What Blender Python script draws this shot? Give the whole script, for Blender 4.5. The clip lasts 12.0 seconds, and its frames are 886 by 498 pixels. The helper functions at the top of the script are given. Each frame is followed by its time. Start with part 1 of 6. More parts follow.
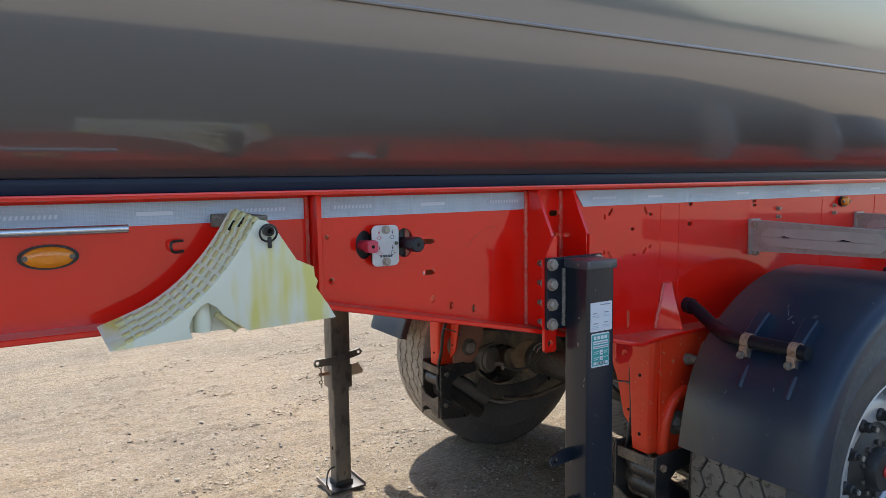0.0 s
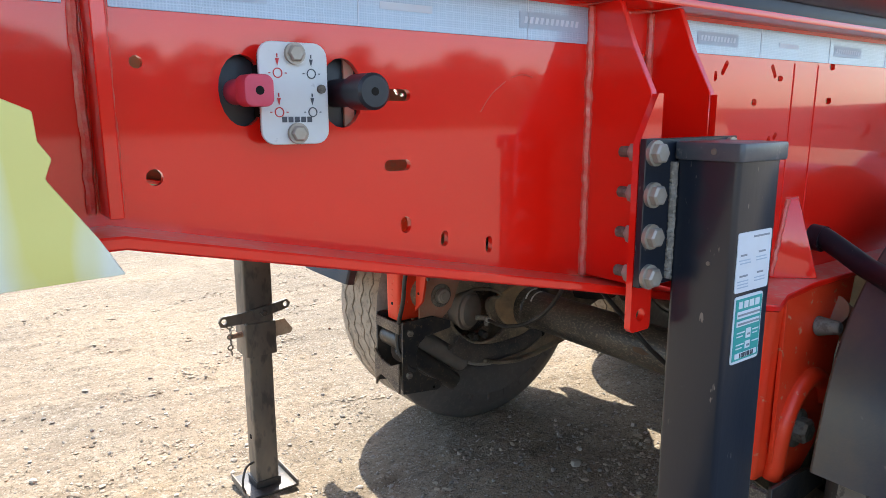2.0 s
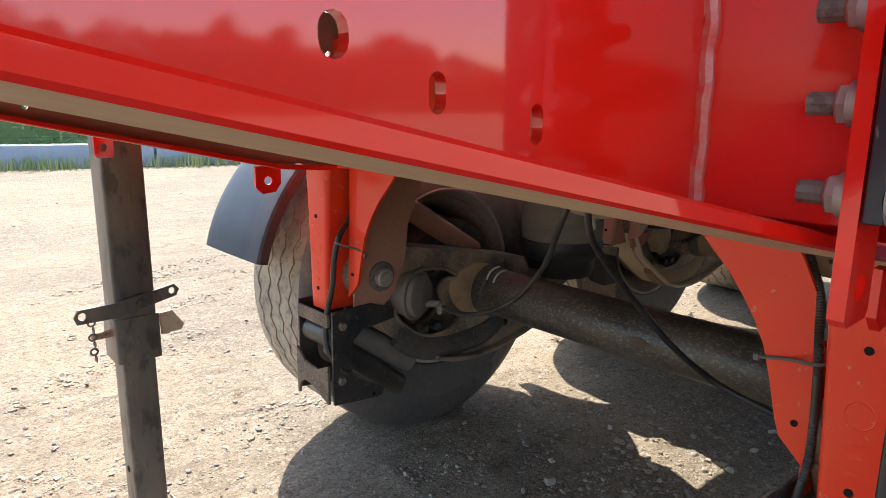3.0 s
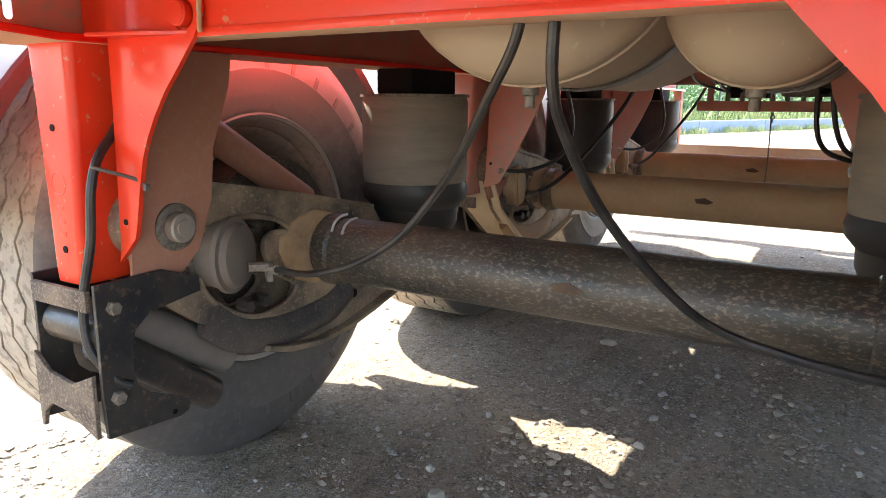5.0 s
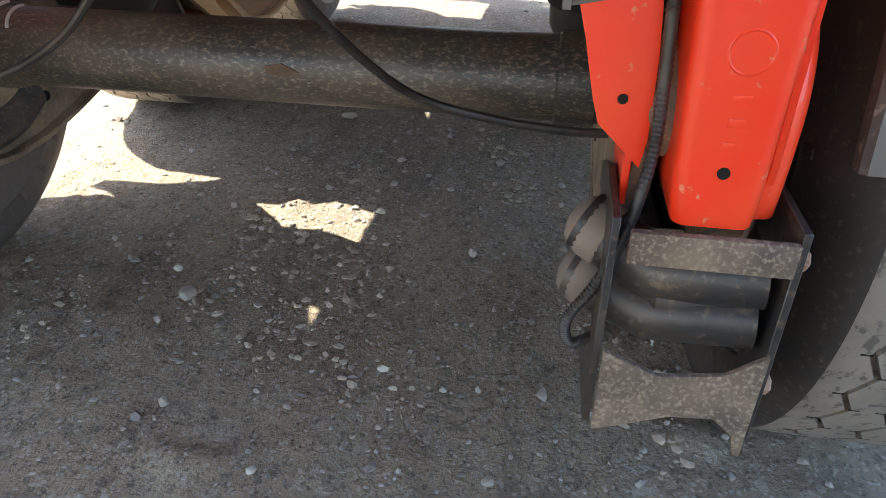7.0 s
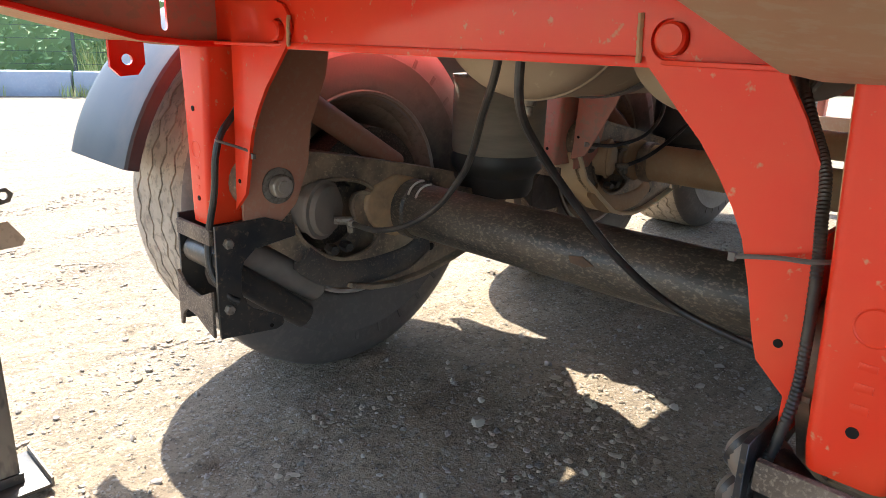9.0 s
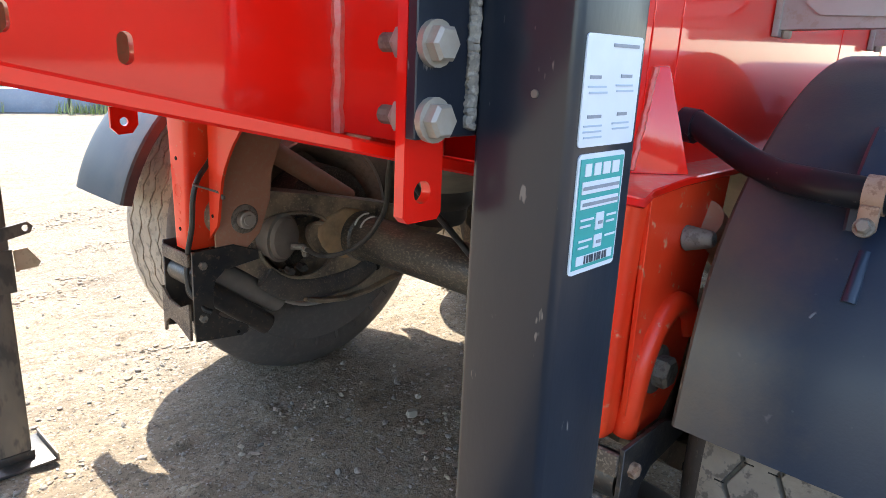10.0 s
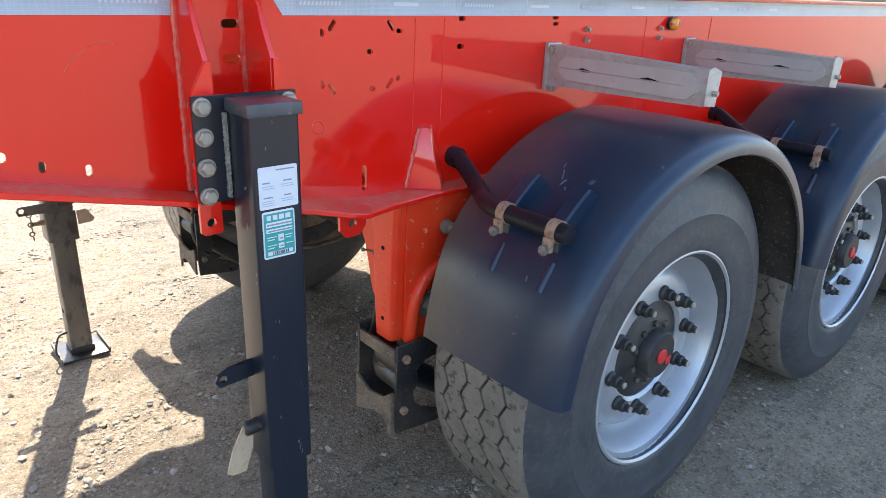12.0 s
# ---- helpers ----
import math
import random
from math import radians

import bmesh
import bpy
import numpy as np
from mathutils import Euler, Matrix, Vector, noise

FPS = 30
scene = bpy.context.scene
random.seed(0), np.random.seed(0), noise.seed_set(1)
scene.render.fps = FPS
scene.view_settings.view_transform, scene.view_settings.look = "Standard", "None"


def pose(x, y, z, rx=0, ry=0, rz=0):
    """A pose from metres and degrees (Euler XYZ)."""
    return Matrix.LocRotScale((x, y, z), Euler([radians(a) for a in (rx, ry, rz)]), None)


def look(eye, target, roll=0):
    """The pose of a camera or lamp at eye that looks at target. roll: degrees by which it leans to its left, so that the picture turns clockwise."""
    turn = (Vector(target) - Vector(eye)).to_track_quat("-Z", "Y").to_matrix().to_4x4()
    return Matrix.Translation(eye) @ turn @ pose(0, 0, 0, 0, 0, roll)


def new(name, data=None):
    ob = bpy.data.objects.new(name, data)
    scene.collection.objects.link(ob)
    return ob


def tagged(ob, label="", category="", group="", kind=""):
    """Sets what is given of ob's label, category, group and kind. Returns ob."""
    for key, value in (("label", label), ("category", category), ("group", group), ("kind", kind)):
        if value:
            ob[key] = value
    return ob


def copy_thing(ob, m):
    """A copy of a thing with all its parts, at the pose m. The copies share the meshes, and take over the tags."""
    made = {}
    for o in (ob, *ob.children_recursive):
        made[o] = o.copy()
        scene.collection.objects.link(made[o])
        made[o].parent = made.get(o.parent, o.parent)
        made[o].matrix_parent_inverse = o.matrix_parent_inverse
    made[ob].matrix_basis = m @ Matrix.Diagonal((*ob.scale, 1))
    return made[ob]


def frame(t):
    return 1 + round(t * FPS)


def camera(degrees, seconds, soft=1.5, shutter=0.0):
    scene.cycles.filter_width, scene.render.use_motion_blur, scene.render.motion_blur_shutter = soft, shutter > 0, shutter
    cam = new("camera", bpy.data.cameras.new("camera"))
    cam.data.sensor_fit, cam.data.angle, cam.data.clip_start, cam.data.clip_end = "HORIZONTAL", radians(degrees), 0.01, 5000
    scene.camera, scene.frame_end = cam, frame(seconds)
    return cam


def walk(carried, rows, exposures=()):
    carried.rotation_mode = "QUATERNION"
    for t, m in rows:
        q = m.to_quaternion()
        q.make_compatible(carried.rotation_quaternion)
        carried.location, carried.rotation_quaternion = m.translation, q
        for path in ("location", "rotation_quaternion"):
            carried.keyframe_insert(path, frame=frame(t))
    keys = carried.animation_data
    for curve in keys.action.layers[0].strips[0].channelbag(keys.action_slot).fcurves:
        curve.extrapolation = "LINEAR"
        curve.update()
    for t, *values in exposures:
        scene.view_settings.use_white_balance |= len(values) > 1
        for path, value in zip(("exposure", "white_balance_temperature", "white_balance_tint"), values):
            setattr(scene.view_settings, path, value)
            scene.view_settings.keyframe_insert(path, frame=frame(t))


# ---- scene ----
cam = camera(66.0, 12.0, soft=0.7)
PATH = [
    (0, (-0.271, 0.113, 1.460), (0.771, 1.808, 1.265), -0.9),
    (0.5, (-0.103, 0.292, 1.435), (0.951, 1.969, 1.151), -0.7),
    (1, (-0.003, 0.507, 1.403), (1.073, 2.164, 1.093), -0.4),
    (1.5, (0.079, 0.737, 1.378), (1.183, 2.369, 1.038), -0.4),
    (2, (0.187, 0.941, 1.289), (1.334, 2.532, 0.897), -0.2),
    (2.5, (0.346, 1.179, 1.189), (1.611, 2.669, 0.765), 0.5),
    (3, (0.461, 1.371, 1.132), (1.762, 2.829, 0.704), 0.4),
    (3.2, (0.528, 1.429, 1.079), (1.858, 2.859, 0.649), 0.6),
    (4.8, (0.768, 1.847, 0.873), (2.433, 2.875, 0.461), 0.3),
    (5, (0.765, 1.836, 0.873), (2.452, 2.826, 0.453), 0.4),
    (5.5, (0.756, 1.828, 0.883), (2.635, 2.376, 0.469), 1.6),
    (6, (0.766, 1.829, 0.881), (2.708, 2.078, 0.472), 2.3),
    (6.5, (0.791, 1.799, 0.874), (2.662, 1.947, 0.184), 2.3),
    (6.7, (0.798, 1.789, 0.879), (2.577, 1.927, -0.026), 2.5),
    (8.3, (0.732, 1.644, 0.929), (2.275, 2.445, -0.060), 2.7),
    (8.5, (0.727, 1.611, 0.943), (2.229, 2.579, 0.044), 2.9),
    (9, (0.696, 1.505, 0.980), (2.083, 2.824, 0.403), 1.9),
    (9.5, (0.661, 1.374, 1.023), (2.075, 2.670, 0.461), 2.4),
    (10, (0.554, 1.138, 1.122), (1.962, 2.452, 0.581), 2.5),
    (10.5, (0.548, 0.940, 1.248), (1.876, 2.333, 0.703), 2),
    (11, (0.534, 0.722, 1.356), (1.779, 2.162, 0.742), 1.6),
    (11.5, (0.513, 0.525, 1.421), (1.747, 1.930, 0.710), 2),
    (12, (0.451, 0.324, 1.452), (1.685, 1.721, 0.727), 2.3),
]
EXPOSURES = [(0.0, 0.95), (0.5, 1.45), (1.0, 1.55), (2.0, 1.64), (3.2, 1.75), (4.8, 2.80), (5.5, 3.04), (6.7, 2.71), (8.5, 2.58), (9.0, 2.22), (9.5, 2.16), (10.0, 2.12), (11.0, 1.96), (12.0, 1.94)]
walk(cam, [(t, look(eye, target, roll)) for t, eye, target, roll in PATH], EXPOSURES)

# ---- world and light ----
SUN_AZ = math.atan2(0.36, 0.93)        # from +y towards +x
SUN_EL = radians(50)
world = bpy.data.worlds.new("sky")
scene.world = world
world.use_nodes = True
wn = world.node_tree.nodes
sky = wn.new("ShaderNodeTexSky")
sky.sky_type, sky.sun_disc, sky.sun_elevation, sky.sun_rotation = "NISHITA", False, SUN_EL, SUN_AZ
wn["Background"].inputs["Strength"].default_value = 0.17
world.node_tree.links.new(sky.outputs["Color"], wn["Background"].inputs["Color"])
sun = new("sun", bpy.data.lights.new("sun", "SUN"))
sun.data.energy, sun.data.angle, sun.data.color = 3.9, radians(0.55), (1.0, 0.95, 0.86)
sun_way = Vector((math.sin(SUN_AZ) * math.cos(SUN_EL), math.cos(SUN_AZ) * math.cos(SUN_EL), math.sin(SUN_EL)))
sun.matrix_world = look(sun_way * 30, (0, 0, 0))


# ---- materials ----
def material(name, base, rough=0.5, metal=0.0, coat=0.0, coat_rough=0.05, vary=None, scale=8.0, amount=0.5,
             fine=None, fine_scale=90.0, fine_amount=0.4, fine_edge=(0.52, 0.62), bump=0.0, bump_scale=60.0, spec=0.5, coat_ior=1.5, rough_vary=0.0, stretch=(1, 1, 1), dirt_light=None):
    """Base colour broken up at two scales: a broad stain colour and fine specks, with a fine relief."""
    m = bpy.data.materials.new(name)
    m.use_nodes = True
    n, l = m.node_tree.nodes, m.node_tree.links
    b = n["Principled BSDF"]
    b.inputs["Roughness"].default_value, b.inputs["Metallic"].default_value = rough, metal
    b.inputs["Coat Weight"].default_value, b.inputs["Coat Roughness"].default_value = coat, coat_rough
    b.inputs["Specular IOR Level"].default_value, b.inputs["Coat IOR"].default_value = spec, coat_ior
    co = n.new("ShaderNodeTexCoord")
    mp = n.new("ShaderNodeMapping")
    mp.inputs["Scale"].default_value = stretch
    l.new(co.outputs["Object"], mp.inputs["Vector"])
    where = mp.outputs["Vector"]
    last = None
    c = n.new("ShaderNodeRGB")
    c.outputs[0].default_value = (*base, 1)
    last = c.outputs[0]

    def layer(last, colour, sc, lo, hi, amt, detail):
        t = n.new("ShaderNodeTexNoise")
        t.inputs["Scale"].default_value, t.inputs["Detail"].default_value, t.inputs["Roughness"].default_value = sc, detail, 0.62
        l.new(where, t.inputs["Vector"])
        r = n.new("ShaderNodeMapRange")
        r.inputs["From Min"].default_value, r.inputs["From Max"].default_value, r.inputs["To Max"].default_value = lo, hi, amt
        l.new(t.outputs["Fac"], r.inputs["Value"])
        x = n.new("ShaderNodeMix")
        x.data_type = "RGBA"
        x.inputs["B"].default_value = (*colour, 1)
        l.new(r.outputs["Result"], x.inputs["Factor"])
        l.new(last, x.inputs["A"])
        return x.outputs["Result"], r.outputs["Result"]

    mask = None
    if vary:
        last, mask = layer(last, vary, scale, 0.35, 0.68, amount, 4)
    if fine:
        last, mask = layer(last, fine, fine_scale, fine_edge[0], fine_edge[1], fine_amount, 3)
    if dirt_light:
        # fender dirt and painted sidewall light from one edge: colour, axis, begin, full
        colour, axis, lo, hi, amt = dirt_light
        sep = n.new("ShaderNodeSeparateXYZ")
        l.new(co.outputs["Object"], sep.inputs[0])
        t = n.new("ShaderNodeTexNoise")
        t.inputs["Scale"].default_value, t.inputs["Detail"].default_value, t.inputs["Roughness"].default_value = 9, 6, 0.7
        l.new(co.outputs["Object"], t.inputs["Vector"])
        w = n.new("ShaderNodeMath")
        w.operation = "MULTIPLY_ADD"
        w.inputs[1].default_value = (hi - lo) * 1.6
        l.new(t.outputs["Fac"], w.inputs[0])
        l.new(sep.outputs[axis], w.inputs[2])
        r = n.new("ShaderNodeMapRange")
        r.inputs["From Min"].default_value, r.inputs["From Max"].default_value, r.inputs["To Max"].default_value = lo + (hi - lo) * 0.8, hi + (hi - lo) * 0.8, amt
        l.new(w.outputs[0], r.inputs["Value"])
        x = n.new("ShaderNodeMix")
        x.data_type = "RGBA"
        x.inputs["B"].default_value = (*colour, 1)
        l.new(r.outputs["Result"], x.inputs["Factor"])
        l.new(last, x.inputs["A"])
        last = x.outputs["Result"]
    l.new(last, b.inputs["Base Color"])
    if rough_vary and mask is not None:
        a = n.new("ShaderNodeMath")
        a.operation = "MULTIPLY_ADD"
        a.inputs[1].default_value, a.inputs[2].default_value = rough_vary, rough
        l.new(mask, a.inputs[0])
        l.new(a.outputs[0], b.inputs["Roughness"])
        if coat:
            a2 = n.new("ShaderNodeMath")
            a2.operation = "MULTIPLY_ADD"
            a2.inputs[1].default_value, a2.inputs[2].default_value = -coat, coat
            a2.use_clamp = True
            l.new(mask, a2.inputs[0])
            l.new(a2.outputs[0], b.inputs["Coat Weight"])
    if bump:
        t = n.new("ShaderNodeTexNoise")
        t.inputs["Scale"].default_value, t.inputs["Detail"].default_value = bump_scale, 5
        l.new(where, t.inputs["Vector"])
        u = n.new("ShaderNodeBump")
        u.inputs["Strength"].default_value, u.inputs["Distance"].default_value = bump, 0.004
        l.new(t.outputs["Fac"], u.inputs["Height"])
        l.new(u.outputs["Normal"], b.inputs["Normal"])
    return m


DUST = (0.36, 0.27, 0.18)
RED = material("red_paint", (0.86, 0.010, 0.003), 0.35, coat=1.0, coat_rough=0.05, coat_ior=1.58, vary=(0.80, 0.014, 0.005), scale=3, amount=0.5,
               fine=(0.6, 0.07, 0.03), fine_scale=60, fine_amount=0.10, fine_edge=(0.60, 0.74), bump=0.12, bump_scale=3.5, spec=0.15)
RED_DUSTY = material("red_paint_dusty", (0.82, 0.034, 0.008), 0.42, coat=0.3, coat_rough=0.12, spec=0.3, vary=(0.78, 0.075, 0.020), scale=7, amount=0.6,
                     fine=(0.56, 0.34, 0.19), fine_scale=46, fine_amount=0.6, fine_edge=(0.64, 0.71), bump=0.06, bump_scale=70)
FLANGE_TOP = material("dusty_flange_top", (0.74, 0.06, 0.03), 0.4, coat=0.6, coat_rough=0.08, vary=(0.56, 0.20, 0.13), scale=6, amount=0.5, fine=(0.52, 0.38, 0.26), fine_scale=60, fine_amount=0.4, bump=0.05)
SCRATCH = material("scratched_paint", (0.70, 0.06, 0.04), 0.5, vary=(0.80, 0.14, 0.09), scale=60, amount=0.8)
RED_FAR = material("red_paint_under_dust", (0.58, 0.17, 0.115), 0.7, vary=(0.54, 0.29, 0.20), scale=4, amount=0.8,
                   fine=DUST, fine_scale=40, fine_amount=0.5, bump=0.08, bump_scale=80)
UNDER = material("dusty_underside", (0.58, 0.39, 0.235), 0.85, vary=(0.54, 0.22, 0.12), scale=5, amount=0.55, fine=(0.60, 0.46, 0.30), fine_scale=50, fine_amount=0.4, bump=0.15)
BODY = material("grey_body_paint", (0.185, 0.176, 0.171), 0.30, coat=1.0, coat_rough=0.085, coat_ior=2.1, vary=(0.172, 0.162, 0.156), scale=1.5, amount=0.6,
                fine=(0.2, 0.18, 0.16), fine_scale=120, fine_amount=0.15, bump=0.01, bump_scale=3)
RAIL = material("black_rail", (0.004, 0.012, 0.042), 0.4, coat=0.1, vary=(0.010, 0.020, 0.048), scale=12, amount=0.6, spec=0.25)
BLACK = material("black_leg_paint", (0.010, 0.015, 0.026), 0.30, coat=0.2, coat_rough=0.12, spec=0.4, vary=(0.028, 0.028, 0.031), scale=5, amount=0.5,
                 fine=(0.34, 0.30, 0.26), fine_scale=60, fine_amount=0.5, fine_edge=(0.685, 0.72), bump=0.05, bump_scale=120, rough_vary=0.2, stretch=(1, 1, 0.35))
BLACK_WORN = material("worn_black_steel", (0.020, 0.020, 0.022), 0.40, metal=0.1, vary=(0.10, 0.075, 0.052), scale=9, amount=0.6,
                      fine=(0.22, 0.15, 0.09), fine_scale=70, fine_amount=0.45, fine_edge=(0.58, 0.70), bump=0.15, bump_scale=110)
AXLE = material("dusty_black_axle", (0.026, 0.024, 0.022), 0.40, vary=(0.125, 0.097, 0.070), scale=7, amount=0.9,
                fine=(0.36, 0.285, 0.20), fine_scale=190, fine_amount=0.5, fine_edge=(0.51, 0.72), bump=0.25, bump_scale=160, stretch=(1, 0.5, 1))
ARM = material("dirty_cast_arm", (0.34, 0.24, 0.15), 0.5, vary=(0.05, 0.042, 0.036), scale=9, amount=1.0, fine=(0.44, 0.32, 0.20), fine_scale=110, fine_amount=0.5, fine_edge=(0.56, 0.66), bump=0.2)
BOSS = material("tan_stained_casting", (0.50, 0.31, 0.155), 0.75, vary=(0.15, 0.11, 0.078), scale=13, amount=0.75, fine=(0.40, 0.27, 0.15), fine_scale=70, fine_amount=0.5, bump=0.2)
AXLE_TAN = material("dust_coated_axle", (0.50, 0.315, 0.17), 0.75, vary=(0.36, 0.23, 0.125), scale=6, amount=0.7, fine=(0.48, 0.35, 0.21), fine_scale=60, fine_amount=0.4, bump=0.15)
TANK = material("dust_grey_tank", (0.34, 0.25, 0.165), 0.6, vary=(0.40, 0.30, 0.19), scale=6, amount=0.8, fine=(0.50, 0.40, 0.25), fine_scale=42, fine_amount=0.5, fine_edge=(0.62, 0.70), bump=0.1)
RUBBER = material("tyre_rubber", (0.040, 0.042, 0.047), 0.5, vary=(0.078, 0.078, 0.080), scale=11, amount=0.7, fine=(0.11, 0.10, 0.092), fine_scale=60, fine_amount=0.35, bump=0.15, bump_scale=150)
TREAD = material("dusty_tread", (0.145, 0.117, 0.091), 0.85, vary=(0.22, 0.18, 0.14), scale=14, amount=0.8, fine=(0.055, 0.045, 0.036), fine_scale=48, fine_amount=0.75, fine_edge=(0.57, 0.64), bump=0.35, bump_scale=120)
# Far treads take a paler tan than the near ones.
TREAD_TAN = material("pale_tan_tread", (0.42, 0.345, 0.26), 0.85, vary=(0.26, 0.21, 0.16), scale=12, amount=0.8, fine=(0.10, 0.08, 0.06), fine_scale=40, fine_amount=0.5, bump=0.35, bump_scale=120)
LEG_WORN = material("worn_brown_black_leg", (0.085, 0.072, 0.060), 0.42, coat=0.15, vary=(0.27, 0.205, 0.14), scale=5, amount=0.75, fine=(0.02, 0.019, 0.02), fine_scale=25, fine_amount=0.6, bump=0.12, bump_scale=110, stretch=(1, 1, 0.4))
BELLOWS = material("black_bellows", (0.018, 0.017, 0.016), 0.5, vary=(0.07, 0.055, 0.04), scale=6, amount=0.5, bump=0.1)
BELLOWS_DUST = material("dusty_bellows_sleeve", (0.20, 0.16, 0.115), 0.7, vary=(0.29, 0.23, 0.165), scale=5, amount=0.8, bump=0.1, stretch=(1, 1, 6))
FENDER = material("black_plastic_fender", (0.010, 0.021, 0.044), 0.33, spec=0.42, vary=(0.027, 0.037, 0.056), scale=4, amount=0.6,
                  fine=(0.24, 0.23, 0.23), fine_scale=26, fine_amount=0.35, fine_edge=(0.69, 0.75), bump=0.06, bump_scale=250, coat=0.15, coat_rough=0.22, dirt_light=((0.082, 0.063, 0.048), "Y", 0.05, 0.24, 0.85))
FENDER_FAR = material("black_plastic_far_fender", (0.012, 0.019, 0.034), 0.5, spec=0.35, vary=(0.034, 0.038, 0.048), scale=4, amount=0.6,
                  fine=(0.24, 0.23, 0.23), fine_scale=32, fine_amount=0.45, fine_edge=(0.72, 0.76), bump=0.06, bump_scale=250, dirt_light=((0.085, 0.066, 0.052), "Y", -0.06, -0.24, 0.85))
HOSE = material("black_hose", (0.014, 0.013, 0.013), 0.42, vary=(0.09, 0.075, 0.06), scale=18, amount=0.5)
GALV = material("galvanised_steel", (0.46, 0.44, 0.41), 0.45, metal=0.25, vary=(0.34, 0.30, 0.26), scale=10, amount=0.7, fine=(0.35, 0.28, 0.2), fine_scale=50, fine_amount=0.5, bump=0.06)
BARE = material("dull_zinc_steel", (0.24, 0.205, 0.165), 0.65, metal=0.3, vary=(0.15, 0.115, 0.08), scale=14, amount=0.7, fine=(0.09, 0.065, 0.047), fine_scale=110, fine_amount=0.6, fine_edge=(0.50, 0.62), bump=0.15, bump_scale=140)
BOLT = material("zinc_bolt", (0.44, 0.39, 0.33), 0.5, metal=0.5, vary=(0.36, 0.29, 0.22), scale=40, amount=0.7, bump=0.08, bump_scale=200)
RUST = material("rusty_clamp", (0.34, 0.20, 0.125), 0.75, metal=0.15, vary=(0.42, 0.28, 0.19), scale=25, amount=0.8, fine=(0.16, 0.07, 0.035), fine_scale=80, fine_amount=0.6, bump=0.2, bump_scale=200)
RIM = material("silver_rim_paint", (0.44, 0.45, 0.47), 0.38, metal=0.5, vary=(0.55, 0.545, 0.54), scale=9, amount=0.5, fine=(0.30, 0.25, 0.20), fine_scale=45, fine_amount=0.3, fine_edge=(0.62, 0.72), bump=0.03)
HUB = material("black_hub", (0.022, 0.021, 0.021), 0.5, vary=(0.06, 0.05, 0.04), scale=20, amount=0.6)
HUB_RED = material("red_hub_mark", (0.60, 0.03, 0.03), 0.45)
TAPE_MARK = material("grey_tape_print", (0.40, 0.47, 0.56), 0.4, vary=(0.44, 0.51, 0.60), scale=60, amount=0.5)
TAPE_WHITE = material("white_tape_print", (0.62, 0.67, 0.74), 0.45)
PANEL = material("pale_zinc_panel", (0.50, 0.485, 0.45), 0.42, metal=0.2, vary=(0.40, 0.37, 0.33), scale=9, amount=0.6, fine=(0.38, 0.29, 0.2), fine_scale=25, fine_amount=0.5, fine_edge=(0.66, 0.72), bump=0.05)
# Dusty lip; the bounce light it catches is painted into this paler colour.
RIM_LIP = material("lit_dusty_rim_lip", (0.50, 0.44, 0.38), 0.5, metal=0.2, vary=(0.36, 0.28, 0.22), scale=12, amount=0.6, bump=0.08)
RIM_IN = material("dusty_rim_inside", (0.38, 0.27, 0.20), 0.6, metal=0.1, vary=(0.48, 0.34, 0.25), scale=7, amount=0.7, fine=(0.20, 0.145, 0.105), fine_scale=60, fine_amount=0.4, bump=0.08)
AMBER = material("amber_lens", (0.85, 0.24, 0.008), 0.15, coat=0.5, vary=(0.9, 0.34, 0.015), scale=80, amount=0.6)
CHOCK = material("yellowed_white_plastic", (0.80, 0.785, 0.60), 0.5, vary=(0.84, 0.80, 0.66), scale=3, amount=0.8, fine=(0.78, 0.66, 0.13), fine_scale=4.2, fine_amount=0.85, fine_edge=(0.54, 0.66), bump=0.05, stretch=(2.4, 1, 0.5))
CHOCK_DIRTY = material("dirty_chock_tread", (0.66, 0.59, 0.34), 0.65, vary=(0.62, 0.52, 0.14), scale=9, amount=0.8, fine=(0.40, 0.36, 0.25), fine_scale=40, fine_amount=0.4, bump=0.2)
WHITE_PLATE = material("white_valve_plate", (0.70, 0.70, 0.69), 0.35, vary=(0.60, 0.55, 0.52), scale=14, amount=0.5, fine=(0.35, 0.33, 0.33), fine_scale=70, fine_amount=0.4, fine_edge=(0.66, 0.7))
KNOB_RED = material("faded_red_knob", (0.62, 0.05, 0.09), 0.45, vary=(0.70, 0.10, 0.15), scale=20, amount=0.6)
KNOB_BLACK = material("black_knob", (0.014, 0.016, 0.022), 0.4, vary=(0.03, 0.03, 0.035), scale=20, amount=0.6)
PIPE = material("black_pipe_paint", (0.006, 0.009, 0.014), 0.4, spec=0.35, vary=(0.014, 0.016, 0.020), scale=9, amount=0.6, fine=(0.20, 0.17, 0.14), fine_scale=60, fine_amount=0.5, fine_edge=(0.67, 0.72), bump=0.05)
# Scuffs and dust, plus the sky's blue-grey sheen mixed into the base.
LEG_CAP = material("scuffed_skylit_leg_cap", (0.040, 0.047, 0.060), 0.35, coat=0.2, coat_rough=0.15, vary=(0.10, 0.10, 0.105), scale=12, amount=0.7, fine=(0.26, 0.23, 0.20), fine_scale=70, fine_amount=0.5, fine_edge=(0.62, 0.70), bump=0.08)
PALE_ARC = material("pale_arc_grey", (0.72, 0.69, 0.64), 0.5, vary=(0.55, 0.50, 0.44), scale=40, amount=0.7)
SCUFF = material("rubbed_pale_plastic", (0.15, 0.155, 0.17), 0.7, vary=(0.07, 0.075, 0.085), scale=120, amount=0.8)
STICKER = material("white_sticker", (0.72, 0.73, 0.76), 0.4, vary=(0.64, 0.65, 0.68), scale=30, amount=0.5)
